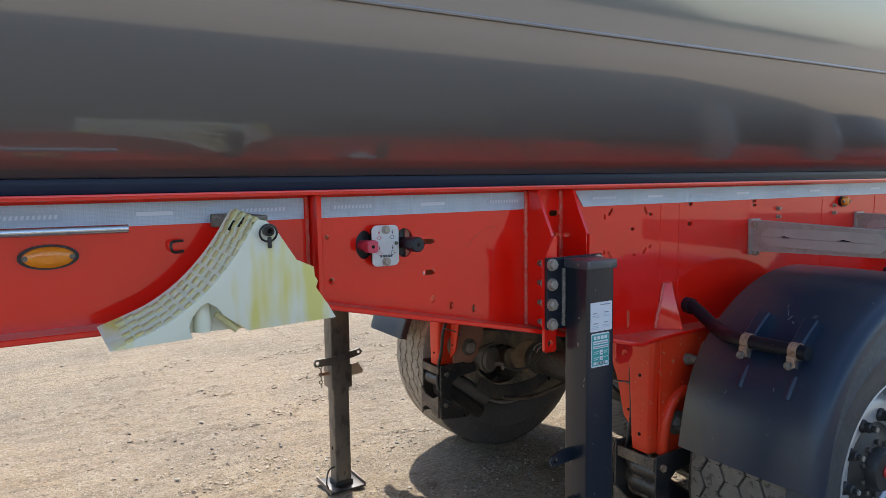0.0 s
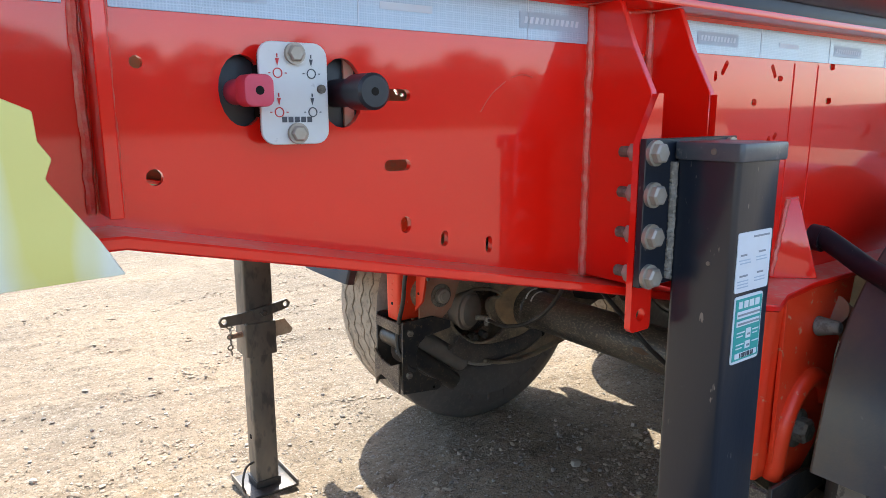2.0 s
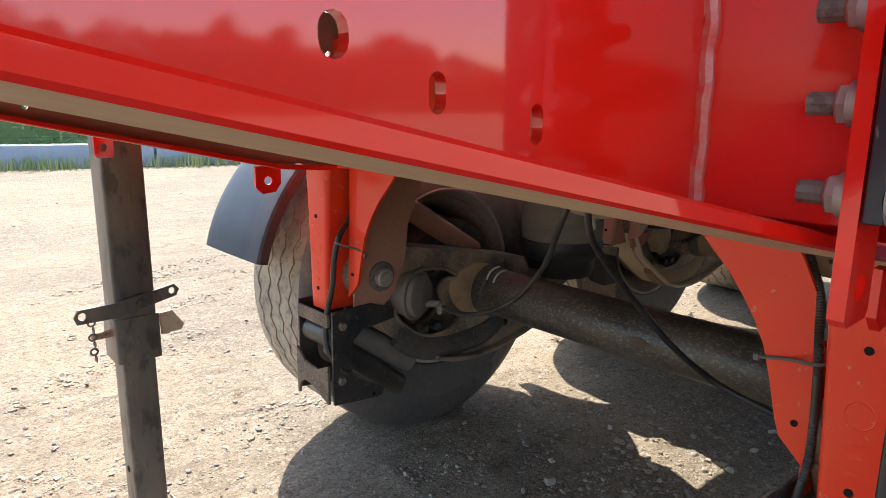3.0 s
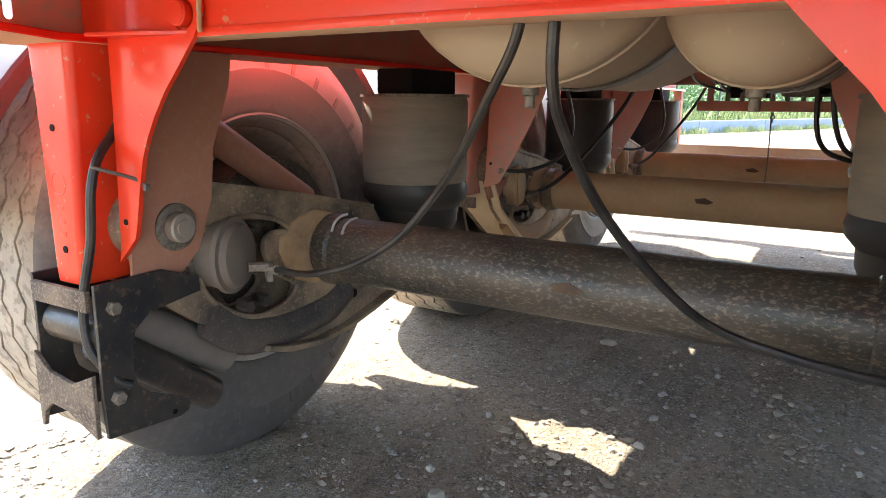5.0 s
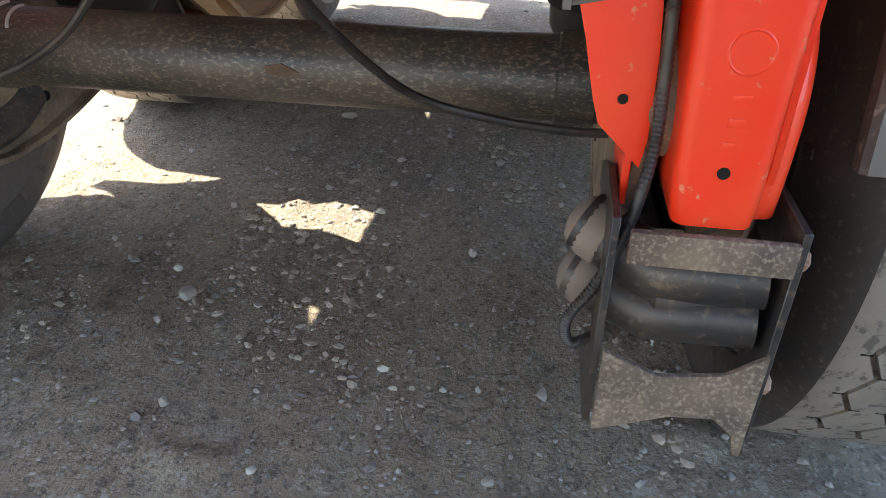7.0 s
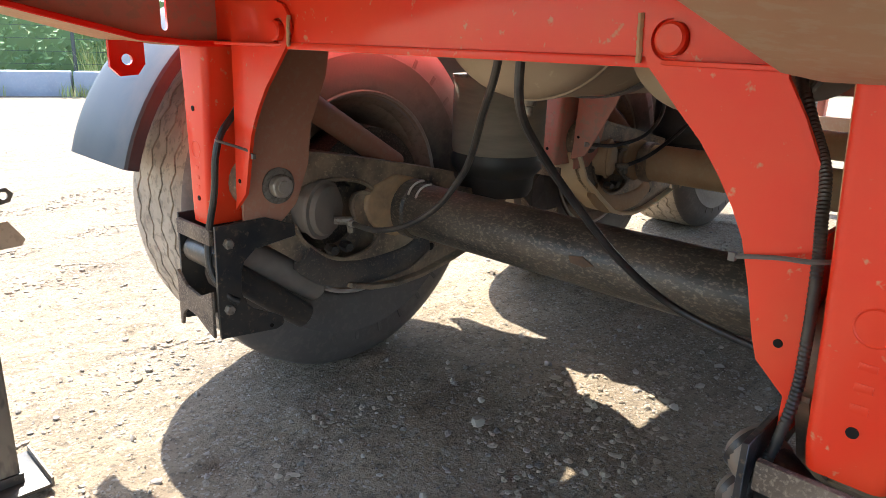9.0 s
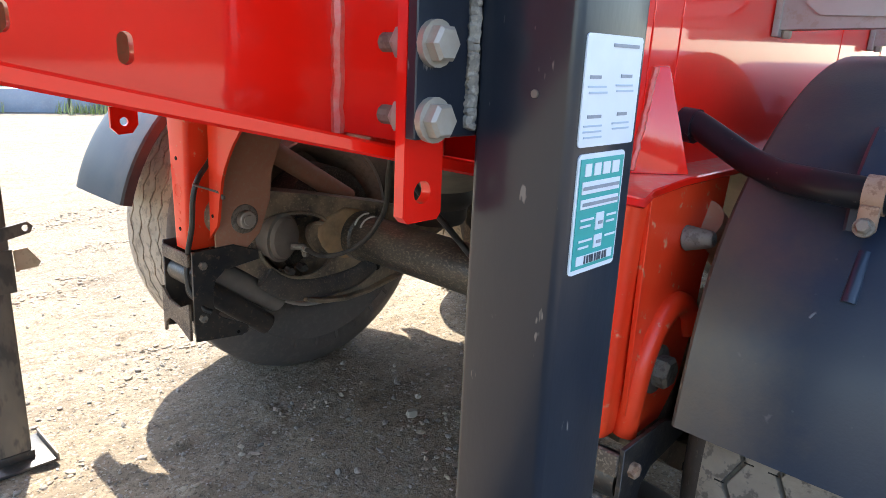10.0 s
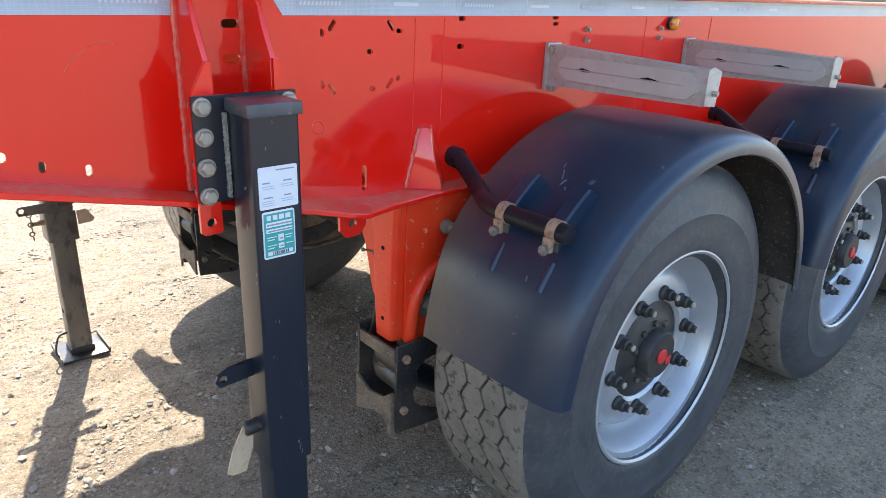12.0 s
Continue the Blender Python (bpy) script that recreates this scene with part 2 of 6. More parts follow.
STICKER_TEAL = material("teal_sticker", (0.03, 0.33, 0.30), 0.35, vary=(0.05, 0.38, 0.35), scale=30, amount=0.5)
LABEL_GREY = material("grey_label_print", (0.24, 0.25, 0.28), 0.5, vary=(0.32, 0.33, 0.36), scale=200, amount=0.6)
INK = material("dark_ink", (0.06, 0.065, 0.08), 0.5)
WELD = material("painted_weld", (0.74, 0.040, 0.018), 0.45, coat=0.4, vary=(0.68, 0.24, 0.17), scale=70, amount=0.7, bump=0.5, bump_scale=160)
WELD_PALE = material("pale_dusty_weld", (0.30, 0.26, 0.21), 0.8, vary=(0.10, 0.09, 0.08), scale=60, amount=0.8, fine=(0.42, 0.37, 0.30), fine_scale=150, fine_amount=0.5, bump=0.5, bump_scale=160)
SPECKLED = material("rust_speckled_steel", (0.085, 0.060, 0.044), 0.75, metal=0.1, vary=(0.23, 0.165, 0.11), scale=16, amount=0.8, fine=(0.40, 0.31, 0.22), fine_scale=190, fine_amount=0.5, fine_edge=(0.50, 0.66), bump=0.25, bump_scale=200)
CHEEK = material("dusty_brown_steel", (0.40, 0.175, 0.105), 0.7, vary=(0.45, 0.215, 0.13), scale=6, amount=0.6, fine=(0.40, 0.29, 0.20), fine_scale=60, fine_amount=0.25, bump=0.1)
CAST = material("dusty_cast_can", (0.20, 0.158, 0.122), 0.7, vary=(0.115, 0.092, 0.073), scale=9, amount=0.7, fine=(0.14, 0.11, 0.085), fine_scale=50, fine_amount=0.15, bump=0.12)
# Upper half painted paler for light thrown back by the beam, over dust.
SIDEWALL = material("top_lit_dusty_sidewall", (0.125, 0.102, 0.088), 0.6, vary=(0.070, 0.060, 0.054), scale=2.6, amount=0.85, fine=(0.20, 0.16, 0.135), fine_scale=50, fine_amount=0.25, bump=0.12, bump_scale=120, dirt_light=((0.50, 0.385, 0.32), "Z", 0.10, 0.30, 0.85))
SIDEWALL_DARK = material("brown_black_inner_sidewall", (0.040, 0.031, 0.025), 0.75, spec=0.3, vary=(0.022, 0.018, 0.016), scale=6, amount=0.7, fine=(0.12, 0.095, 0.075), fine_scale=90, fine_amount=0.4, fine_edge=(0.58, 0.68), bump=0.15)
INSIDE = material("dark_inside", (0.012, 0.010, 0.009), 0.9, vary=(0.022, 0.018, 0.014), scale=9, amount=0.6, spec=0.2)
ALU = material("aluminium_tube", (0.66, 0.67, 0.70), 0.25, metal=0.9, vary=(0.55, 0.55, 0.56), scale=10, amount=0.5)
SILVER_PLATE = material("dusty_pale_plate", (0.74, 0.58, 0.37), 0.7, vary=(0.64, 0.48, 0.29), scale=12, amount=0.6, bump=0.1)
FLAG = material("dusty_tan_flag", (0.50, 0.36, 0.23), 0.65, vary=(0.60, 0.45, 0.29), scale=14, amount=0.6, fine=(0.34, 0.24, 0.15), fine_scale=60, fine_amount=0.4, bump=0.1)
CONCRETE = material("concrete_barrier", (0.30, 0.34, 0.40), 0.9, vary=(0.25, 0.27, 0.30), scale=3, amount=0.6, fine=(0.36, 0.38, 0.41), fine_scale=30, fine_amount=0.4, bump=0.2)
TIE = material("grey_plastic_tie", (0.11, 0.10, 0.09), 0.5, vary=(0.17, 0.15, 0.13), scale=30, amount=0.6)
FENDER_IN = material("dirty_black_plastic", (0.030, 0.027, 0.026), 0.75, vary=(0.085, 0.066, 0.050), scale=8, amount=0.8, fine=(0.26, 0.21, 0.155), fine_scale=85, fine_amount=0.5, fine_edge=(0.58, 0.68), bump=0.15)
FENDER_IN_FAR = material("dirt_caked_plastic", (0.13, 0.105, 0.09), 0.8, vary=(0.19, 0.155, 0.13), scale=10, amount=0.7, fine=(0.22, 0.17, 0.12), fine_scale=120, fine_amount=0.5, fine_edge=(0.60, 0.70), bump=0.2)
OILY = material("oily_black_casting", (0.045, 0.042, 0.042), 0.34, vary=(0.15, 0.115, 0.085), scale=8, amount=0.7, fine=(0.26, 0.20, 0.14), fine_scale=130, fine_amount=0.4, fine_edge=(0.56, 0.66), bump=0.15)
TORN = material("dark_rust_spot", (0.08, 0.048, 0.03), 0.8, vary=(0.16, 0.09, 0.05), scale=40, amount=0.6, bump=0.2)
POST = material("dark_fence_steel", (0.05, 0.06, 0.055), 0.5, vary=(0.08, 0.08, 0.07), scale=10, amount=0.5)


def ground_material():
    m = bpy.data.materials.new("sandy_gravel")
    m.use_nodes = True
    n, l = m.node_tree.nodes, m.node_tree.links
    b = n["Principled BSDF"]
    b.inputs["Roughness"].default_value, b.inputs["Specular IOR Level"].default_value = 0.95, 0.15
    co = n.new("ShaderNodeTexCoord")

    def noise_at(sc, detail, rough=0.6):
        t = n.new("ShaderNodeTexNoise")
        t.inputs["Scale"].default_value, t.inputs["Detail"].default_value, t.inputs["Roughness"].default_value = sc, detail, rough
        l.new(co.outputs["Object"], t.inputs["Vector"])
        return t.outputs["Fac"]

    def mix(a, colour, fac, lo, hi, amt):
        r = n.new("ShaderNodeMapRange")
        r.inputs["From Min"].default_value, r.inputs["From Max"].default_value, r.inputs["To Max"].default_value = lo, hi, amt
        l.new(fac, r.inputs["Value"])
        x = n.new("ShaderNodeMix")
        x.data_type = "RGBA"
        x.inputs["B"].default_value = (*colour, 1)
        l.new(r.outputs["Result"], x.inputs["Factor"])
        l.new(a, x.inputs["A"])
        return x.outputs["Result"]

    c = n.new("ShaderNodeRGB")
    c.outputs[0].default_value = (0.303, 0.236, 0.162, 1)
    a = mix(c.outputs[0], (0.209, 0.173, 0.131), noise_at(0.7, 5), 0.42, 0.60, 0.8)
    a = mix(a, (0.327, 0.275, 0.205), noise_at(4, 6, 0.7), 0.50, 0.68, 0.6)
    a = mix(a, (0.266, 0.19, 0.113), noise_at(1.7, 4, 0.7), 0.58, 0.70, 0.6)
    # faint old wheel tracks
    turn = n.new("ShaderNodeMapping")
    turn.inputs["Rotation"].default_value, turn.inputs["Scale"].default_value = (0, 0, radians(-20)), (0.9, 5.0, 1)
    l.new(co.outputs["Object"], turn.inputs["Vector"])
    track = n.new("ShaderNodeTexNoise")
    track.inputs["Scale"].default_value, track.inputs["Detail"].default_value, track.inputs["Roughness"].default_value = 1.6, 7, 0.72
    l.new(turn.outputs["Vector"], track.inputs["Vector"])
    a = mix(a, (0.165, 0.130, 0.094), track.outputs["Fac"], 0.53, 0.63, 0.55)
    a = mix(a, (0.350, 0.283, 0.200), track.outputs["Fac"], 0.46, 0.36, 0.5)
    a = mix(a, (0.144, 0.115, 0.085), noise_at(20, 5, 0.7), 0.53, 0.66, 0.75)
    a = mix(a, (0.065, 0.054, 0.042), noise_at(75, 5, 0.7), 0.54, 0.66, 0.75)

    def speck(last, scale, lo, colour, amount):
        v = n.new("ShaderNodeTexVoronoi")
        v.inputs["Scale"].default_value = scale
        l.new(co.outputs["Object"], v.inputs["Vector"])
        s = n.new("ShaderNodeSeparateColor")
        l.new(v.outputs["Color"], s.inputs["Color"])
        return mix(last, colour, s.outputs["Red"], lo, lo + 0.02, amount)

    a = speck(a, 150, 0.90, (0.395, 0.35, 0.288), 0.6)
    a = speck(a, 60, 0.95, (0.38, 0.335, 0.277), 0.5)
    a = speck(a, 110, 0.93, (0.106, 0.089, 0.072), 0.5)
    l.new(a, b.inputs["Base Color"])
    bump = n.new("ShaderNodeBump")
    bump.inputs["Strength"].default_value, bump.inputs["Distance"].default_value = 1.0, 0.015
    both = n.new("ShaderNodeMath")
    both.operation = "MULTIPLY_ADD"
    both.inputs[1].default_value = 0.45
    l.new(noise_at(130, 4, 0.7), both.inputs[0])
    l.new(noise_at(24, 5, 0.7), both.inputs[2])
    l.new(both.outputs[0], bump.inputs["Height"])
    l.new(bump.outputs["Normal"], b.inputs["Normal"])
    return m


def tape_material():
    """Silver film over white honeycomb cells, with fine dots inside each."""
    m = bpy.data.materials.new("silver_reflective_tape")
    m.use_nodes = True
    n, l = m.node_tree.nodes, m.node_tree.links
    b = n["Principled BSDF"]
    b.inputs["Roughness"].default_value, b.inputs["Metallic"].default_value, b.inputs["Coat Weight"].default_value = 0.38, 0.2, 0.5
    co = n.new("ShaderNodeTexCoord")
    mp = n.new("ShaderNodeMapping")
    mp.inputs["Scale"].default_value = (1.0, 0.0, 1.15)
    l.new(co.outputs["Object"], mp.inputs["Vector"])

    def step(value, lo, hi, colour, last, amount):
        r = n.new("ShaderNodeMapRange")
        r.inputs["From Min"].default_value, r.inputs["From Max"].default_value, r.inputs["To Max"].default_value = lo, hi, amount
        l.new(value, r.inputs["Value"])
        x = n.new("ShaderNodeMix")
        x.data_type = "RGBA"
        x.inputs["B"].default_value = (*colour, 1)
        l.new(r.outputs["Result"], x.inputs["Factor"])
        l.new(last, x.inputs["A"])
        return x.outputs["Result"]

    def cells(scale, feature, random_):
        v = n.new("ShaderNodeTexVoronoi")
        v.feature = feature
        v.inputs["Scale"].default_value, v.inputs["Randomness"].default_value = scale, random_
        l.new(mp.outputs["Vector"], v.inputs["Vector"])
        return v.outputs["Distance"]

    c = n.new("ShaderNodeRGB")
    c.outputs[0].default_value = (0.38, 0.47, 0.58, 1)
    t = n.new("ShaderNodeTexNoise")
    t.inputs["Scale"].default_value, t.inputs["Detail"].default_value = 11, 5
    l.new(co.outputs["Object"], t.inputs["Vector"])
    a = step(t.outputs["Fac"], 0.4, 0.65, (0.32, 0.39, 0.48), c.outputs[0], 0.7)
    a = step(cells(330, "F1", 0.0), 0.30, 0.42, (0.58, 0.66, 0.76), a, 0.40)
    a = step(cells(95, "DISTANCE_TO_EDGE", 0.25), 0.06, 0.02, (0.64, 0.71, 0.79), a, 0.35)
    l.new(a, b.inputs["Base Color"])
    return m


TAPE = tape_material()


def island_material(name, c1, c2, rough=0.8, by="island"):
    """Colour picked at random per piece between two colours."""
    m = bpy.data.materials.new(name)
    m.use_nodes = True
    n, l = m.node_tree.nodes, m.node_tree.links
    b = n["Principled BSDF"]
    b.inputs["Roughness"].default_value = rough
    if by == "island":
        g = n.new("ShaderNodeNewGeometry")
        f = g.outputs["Random Per Island"]
    else:
        g = n.new("ShaderNodeObjectInfo")
        f = g.outputs["Random"]
    x = n.new("ShaderNodeMix")
    x.data_type = "RGBA"
    x.inputs["A"].default_value, x.inputs["B"].default_value = (*c1, 1), (*c2, 1)
    l.new(f, x.inputs["Factor"])
    l.new(x.outputs["Result"], b.inputs["Base Color"])
    return m


GROUND = ground_material()
CLOD = island_material("earth_clod", (0.25, 0.20, 0.145), (0.41, 0.335, 0.245), 0.95)
PEBBLE = island_material("pebble_stone", (0.16, 0.14, 0.118), (0.40, 0.35, 0.29))
STONE = island_material("pale_stone", (0.34, 0.29, 0.225), (0.52, 0.46, 0.375), by="object")
LEAF = island_material("hedge_leaves", (0.13, 0.21, 0.075), (0.26, 0.37, 0.13), 0.6)
WOOD_LEAF = island_material("dark_tree_leaves", (0.03, 0.055, 0.018), (0.07, 0.11, 0.035), 0.6)
GRASS = island_material("dry_grass", (0.20, 0.27, 0.07), (0.42, 0.42, 0.17), 0.7)

# ---- building helpers ----
YC = 2.267                 # middle of the trailer
WEB = 1.62                 # outer face of the beam on the camera's side
ORIGIN, MIRROR = {}, {}


def thing(name, origin, label, category, group="", kind="", mirror=False):
    ob = new(name)
    o = Vector(origin)
    if mirror:
        o.y = 2 * YC - o.y
    ob.location = o
    ORIGIN[ob.name], MIRROR[ob.name] = o, mirror
    return tagged(ob, label, category, group, kind)


def part(name, bm, mat, parent, label="", smooth=35):
    """Links a bmesh, drawn in world places, as one mesh under a thing or a part of one."""
    o, mirror = ORIGIN[parent.name], MIRROR[parent.name]
    if mirror:
        for v in bm.verts:
            v.co.y = 2 * YC - v.co.y
        bmesh.ops.reverse_faces(bm, faces=bm.faces)
    for v in bm.verts:
        v.co -= o
    me = bpy.data.meshes.new(name)
    bm.to_mesh(me)
    bm.free()
    me.materials.append(mat)
    if smooth:
        me.polygons.foreach_set("use_smooth", [True] * len(me.polygons))
        me.set_sharp_from_angle(angle=radians(smooth))
    ob = new(name, me)
    ob.parent = parent
    ORIGIN[ob.name], MIRROR[ob.name] = o, mirror
    return tagged(ob, label)


def single(name, bm, mat, label, category, kind="", group="", smooth=35):
    me = bpy.data.meshes.new(name)
    bm.to_mesh(me)
    bm.free()
    me.materials.append(mat)
    if smooth:
        me.polygons.foreach_set("use_smooth", [True] * len(me.polygons))
        me.set_sharp_from_angle(angle=radians(smooth))
    return tagged(new(name, me), label, category, group, kind)


def bevel(bm, w, seg=2, angle=30):
    if w > 0:
        edges = [e for e in bm.edges if len(e.link_faces) == 2 and e.calc_face_angle(0) > radians(angle)]
        bmesh.ops.bevel(bm, geom=edges, offset=w, segments=seg, profile=0.6, affect="EDGES", clamp_overlap=True)
    return bm


def box(x0, x1, y0, y1, z0, z1, w=0.0, seg=2):
    bm = bmesh.new()
    bmesh.ops.create_cube(bm, size=1)
    for v in bm.verts:
        v.co = ((x0 + x1) / 2 + v.co.x * (x1 - x0), (y0 + y1) / 2 + v.co.y * (y1 - y0), (z0 + z1) / 2 + v.co.z * (z1 - z0))
    return bevel(bm, w, seg)


AXES = {"x": lambda a, u, v: (a, u, v), "y": lambda a, u, v: (u, a, v), "z": lambda a, u, v: (u, v, a)}


def prism(poly, axis, a0, a1, w=0.0, holes=(), seg=1):
    """A plate: a polygon (y,z / x,z / x,y), with holes, pulled from a0 to a1 along the axis."""
    from mathutils.geometry import tessellate_polygon
    put, bm = AXES[axis], bmesh.new()
    loops = [list(poly)] + [list(h) for h in holes]
    flat = [p for lp in loops for p in lp]
    lo = [bm.verts.new(put(a0, *p)) for p in flat]
    hi = [bm.verts.new(put(a1, *p)) for p in flat]
    if holes:
        for tri in tessellate_polygon([[Vector((*p, 0)) for p in lp] for lp in loops]):
            bm.faces.new([lo[i] for i in tri])
            bm.faces.new([hi[i] for i in reversed(tri)])
    else:
        bm.faces.new(lo)
        bm.faces.new(list(reversed(hi)))
    k = 0
    for lp in loops:
        m = len(lp)
        for i in range(m):
            a, b = k + i, k + (i + 1) % m
            bm.faces.new((lo[a], hi[a], hi[b], lo[b]))
        k += m
    bmesh.ops.recalc_face_normals(bm, faces=bm.faces)
    if w and not holes:
        bevel(bm, w, seg)
    return bm


def ring(cx, cy, r, n=20, ry=None, turn=0.0):
    ry = ry or r
    c, s = math.cos(turn), math.sin(turn)
    pts = [(r * math.cos(2 * math.pi * i / n), ry * math.sin(2 * math.pi * i / n)) for i in range(n)]
    return [(cx + u * c - v * s, cy + u * s + v * c) for u, v in pts]


def slot(cx, cy, length, width, turn=0.0, n=6):
    """An oblong hole with round ends."""
    h, r, pts = (length - width) / 2, width / 2, []
    for k in range(n + 1):
        a = -math.pi / 2 + math.pi * k / n
        pts.append((h + r * math.cos(a), r * math.sin(a)))
    for k in range(n + 1):
        a = math.pi / 2 + math.pi * k / n
        pts.append((-h + r * math.cos(a), r * math.sin(a)))
    c, s = math.cos(turn), math.sin(turn)
    return [(cx + u * c - v * s, cy + u * s + v * c) for u, v in pts]


def rounded(x0, x1, y0, y1, r, n=5):
    pts = []
    for cx, cy, a0 in ((x1 - r, y1 - r, 0), (x0 + r, y1 - r, 90), (x0 + r, y0 + r, 180), (x1 - r, y0 + r, 270)):
        for k in range(n + 1):
            a = radians(a0 + 90 * k / n)
            pts.append((cx + r * math.cos(a), cy + r * math.sin(a)))
    return pts


def basis(way):
    w = Vector(way).normalized()
    u = w.orthogonal().normalized()
    if abs(w.z) < 0.9:
        u = w.cross(Vector((0, 0, 1))).normalized()
    return u, w.cross(u).normalized(), w


def lathe(profile, centre, axis, seg=40, closed=False):
    """Turns (radius, height) pairs about an axis through the centre."""
    bm, c = bmesh.new(), Vector(centre)
    u, v, w = basis(axis)
    rows = []
    for r, h in profile:
        if r < 1e-5:
            rows.append([bm.verts.new(c + w * h)] * seg)
        else:
            rows.append([bm.verts.new(c + w * h + (u * math.cos(2 * math.pi * i / seg) + v * math.sin(2 * math.pi * i / seg)) * r) for i in range(seg)])
    pairs = list(zip(rows, rows[1:])) + ([(rows[-1], rows[0])] if closed else [])
    for a, b in pairs:
        for i in range(seg):
            j = (i + 1) % seg
            f = list(dict.fromkeys((a[i], a[j], b[j], b[i])))
            if len(f) > 2:
                bm.faces.new(f)
    bmesh.ops.recalc_face_normals(bm, faces=bm.faces)
    return bm


def cyl(p0, p1, r, seg=20, w=0.0, r1=None):
    p0, p1 = Vector(p0), Vector(p1)
    h = (p1 - p0).length
    r1 = r if r1 is None else r1
    prof = [(0, 0), (r - w, 0)] + ([(r, w), (r1, h - w)] if w else [(r1, h)] if r1 != r else [(r, h)]) + ([(r1 - w, h)] if w else []) + [(0, h)]
    return lathe(prof, p0, p1 - p0, seg)


def hexbolt(p0, p1, r, washer=0.0):
    """A hexagonal head from p0 to p1, with its washer at p0."""
    p0, p1 = Vector(p0), Vector(p1)
    d, h = (p1 - p0).normalized(), (p1 - p0).length
    bm = lathe([(0, 0), (r, 0), (r, h * 0.82), (r * 0.80, h), (0, h)], p0, d, 6)
    if washer:
        add(bm, cyl(p0 - d * 0.001, p0 + d * 0.0045, washer, 18))
    return bm


def add(bm, other):
    me = bpy.data.meshes.new("tmp")
    other.to_mesh(me)
    other.free()
    bm.from_mesh(me)
    bpy.data.meshes.remove(me)
    return bm


def smooth_path(pts, steps=8):
    p = [Vector(q) for q in pts]
    p = [p[0] * 2 - p[1]] + p + [p[-1] * 2 - p[-2]]
    out = []
    for i in range(1, len(p) - 2):
        for k in range(steps):
            t = k / steps
            out.append(0.5 * (2 * p[i] + (p[i + 1] - p[i - 1]) * t + (2 * p[i - 1] - 5 * p[i] + 4 * p[i + 1] - p[i + 2]) * t * t
                              + (3 * p[i] - p[i - 1] - 3 * p[i + 1] + p[i + 2]) * t ** 3))
    return out + [p[-2]]


def tube(pts, r, seg=10, steps=8, rib=0.0):
    """A round pipe or hose along a curve; rib: corrugation depth."""
    path, bm, rows = smooth_path(pts, steps) if steps > 1 else [Vector(q) for q in pts], bmesh.new(), []
    side = None
    for i, q in enumerate(path):
        d = (path[min(i + 1, len(path) - 1)] - path[max(i - 1, 0)]).normalized()
        side = d.orthogonal().normalized() if side is None else (side - d * side.dot(d)).normalized()
        up = d.cross(side)
        rr = r + (rib if i % 2 else 0)
        rows.append([bm.verts.new(q + (side * math.cos(2 * math.pi * k / seg) + up * math.sin(2 * math.pi * k / seg)) * rr) for k in range(seg)])
    for a, b in zip(rows, rows[1:]):
        for k in range(seg):
            bm.faces.new((a[k], a[(k + 1) % seg], b[(k + 1) % seg], b[k]))
    bm.faces.new(list(reversed(rows[0])))
    bm.faces.new(rows[-1])
    bmesh.ops.recalc_face_normals(bm, faces=bm.faces)
    return bm


def weld_bead(p0, p1, r=0.006, n=26, seed=1):
    rnd = random.Random(seed)
    p0, p1 = Vector(p0), Vector(p1)
    return tube([p0.lerp(p1, i / n) + Vector((rnd.uniform(-1, 1), rnd.uniform(-1, 1), rnd.uniform(-1, 1))) * r * 0.18 for i in range(n + 1)], r, 7, 1, r * 0.18)


# ---- ground ----
def relief(x, y):
    far = max(0.0, 1 - math.hypot(x - 1.8, y - 2.5) / 14)
    clod = max(0.0, noise.noise((x * 9, y * 12, 7)) + 0.35 * noise.noise((x * 21, y * 24, 8)) - 0.12)
    where = min(1.0, max(0.25, 0.6 + 1.6 * noise.noise((x * 1.3, y * 1.7, 12))))
    return far * (0.016 * noise.noise((x * 0.9, y * 0.9, 0)) + 0.008 * noise.noise((x * 4, y * 4, 3)) + 0.030 * clod * where + 0.004 * noise.noise((x * 24, y * 24, 9)))


def spread(mid, half, step, reach):
    a = list(np.arange(mid - half, mid + half + step / 2, step))
    d, hi, lo = step, a[-1], a[0]
    out_hi, out_lo = [], []
    while hi < reach:
        d *= 1.35
        hi, lo = hi + d, lo - d
        out_hi.append(hi)
        out_lo.append(lo)
    return np.array(list(reversed(out_lo)) + a + out_hi)


def build_ground():
    xs, ys = spread(1.7, 3.0, 0.020, 900), spread(2.3, 3.4, 0.020, 900)
    nx, ny = len(xs), len(ys)
    verts = [(x, y, relief(x, y)) for y in ys for x in xs]
    faces = [(j * nx + i, j * nx + i + 1, (j + 1) * nx + i + 1, (j + 1) * nx + i) for j in range(ny - 1) for i in range(nx - 1)]
    me = bpy.data.meshes.new("ground")
    me.from_pydata(verts, [], faces)
    me.polygons.foreach_set("use_smooth", [True] * len(me.polygons))
    me.materials.append(GROUND)
    tagged(new("ground", me), "pale sandy gravel yard with scattered pebbles", "ground", kind="structure")


build_ground()

# ---- chassis ----
X0, X1 = -2.6, 5.75
FLOOR = 0.958              # underside of the lower flange over the axles


def flange_bottom(x):
    return 1.177 if x < 0.30 else (1.177 - 0.219 * (x - 0.30) if x < 1.30 else FLOOR)


chassis = thing("trailer_chassis", (1.5, YC, FLOOR), "glossy red welded steel trailer chassis standing on axles", "trailer chassis")


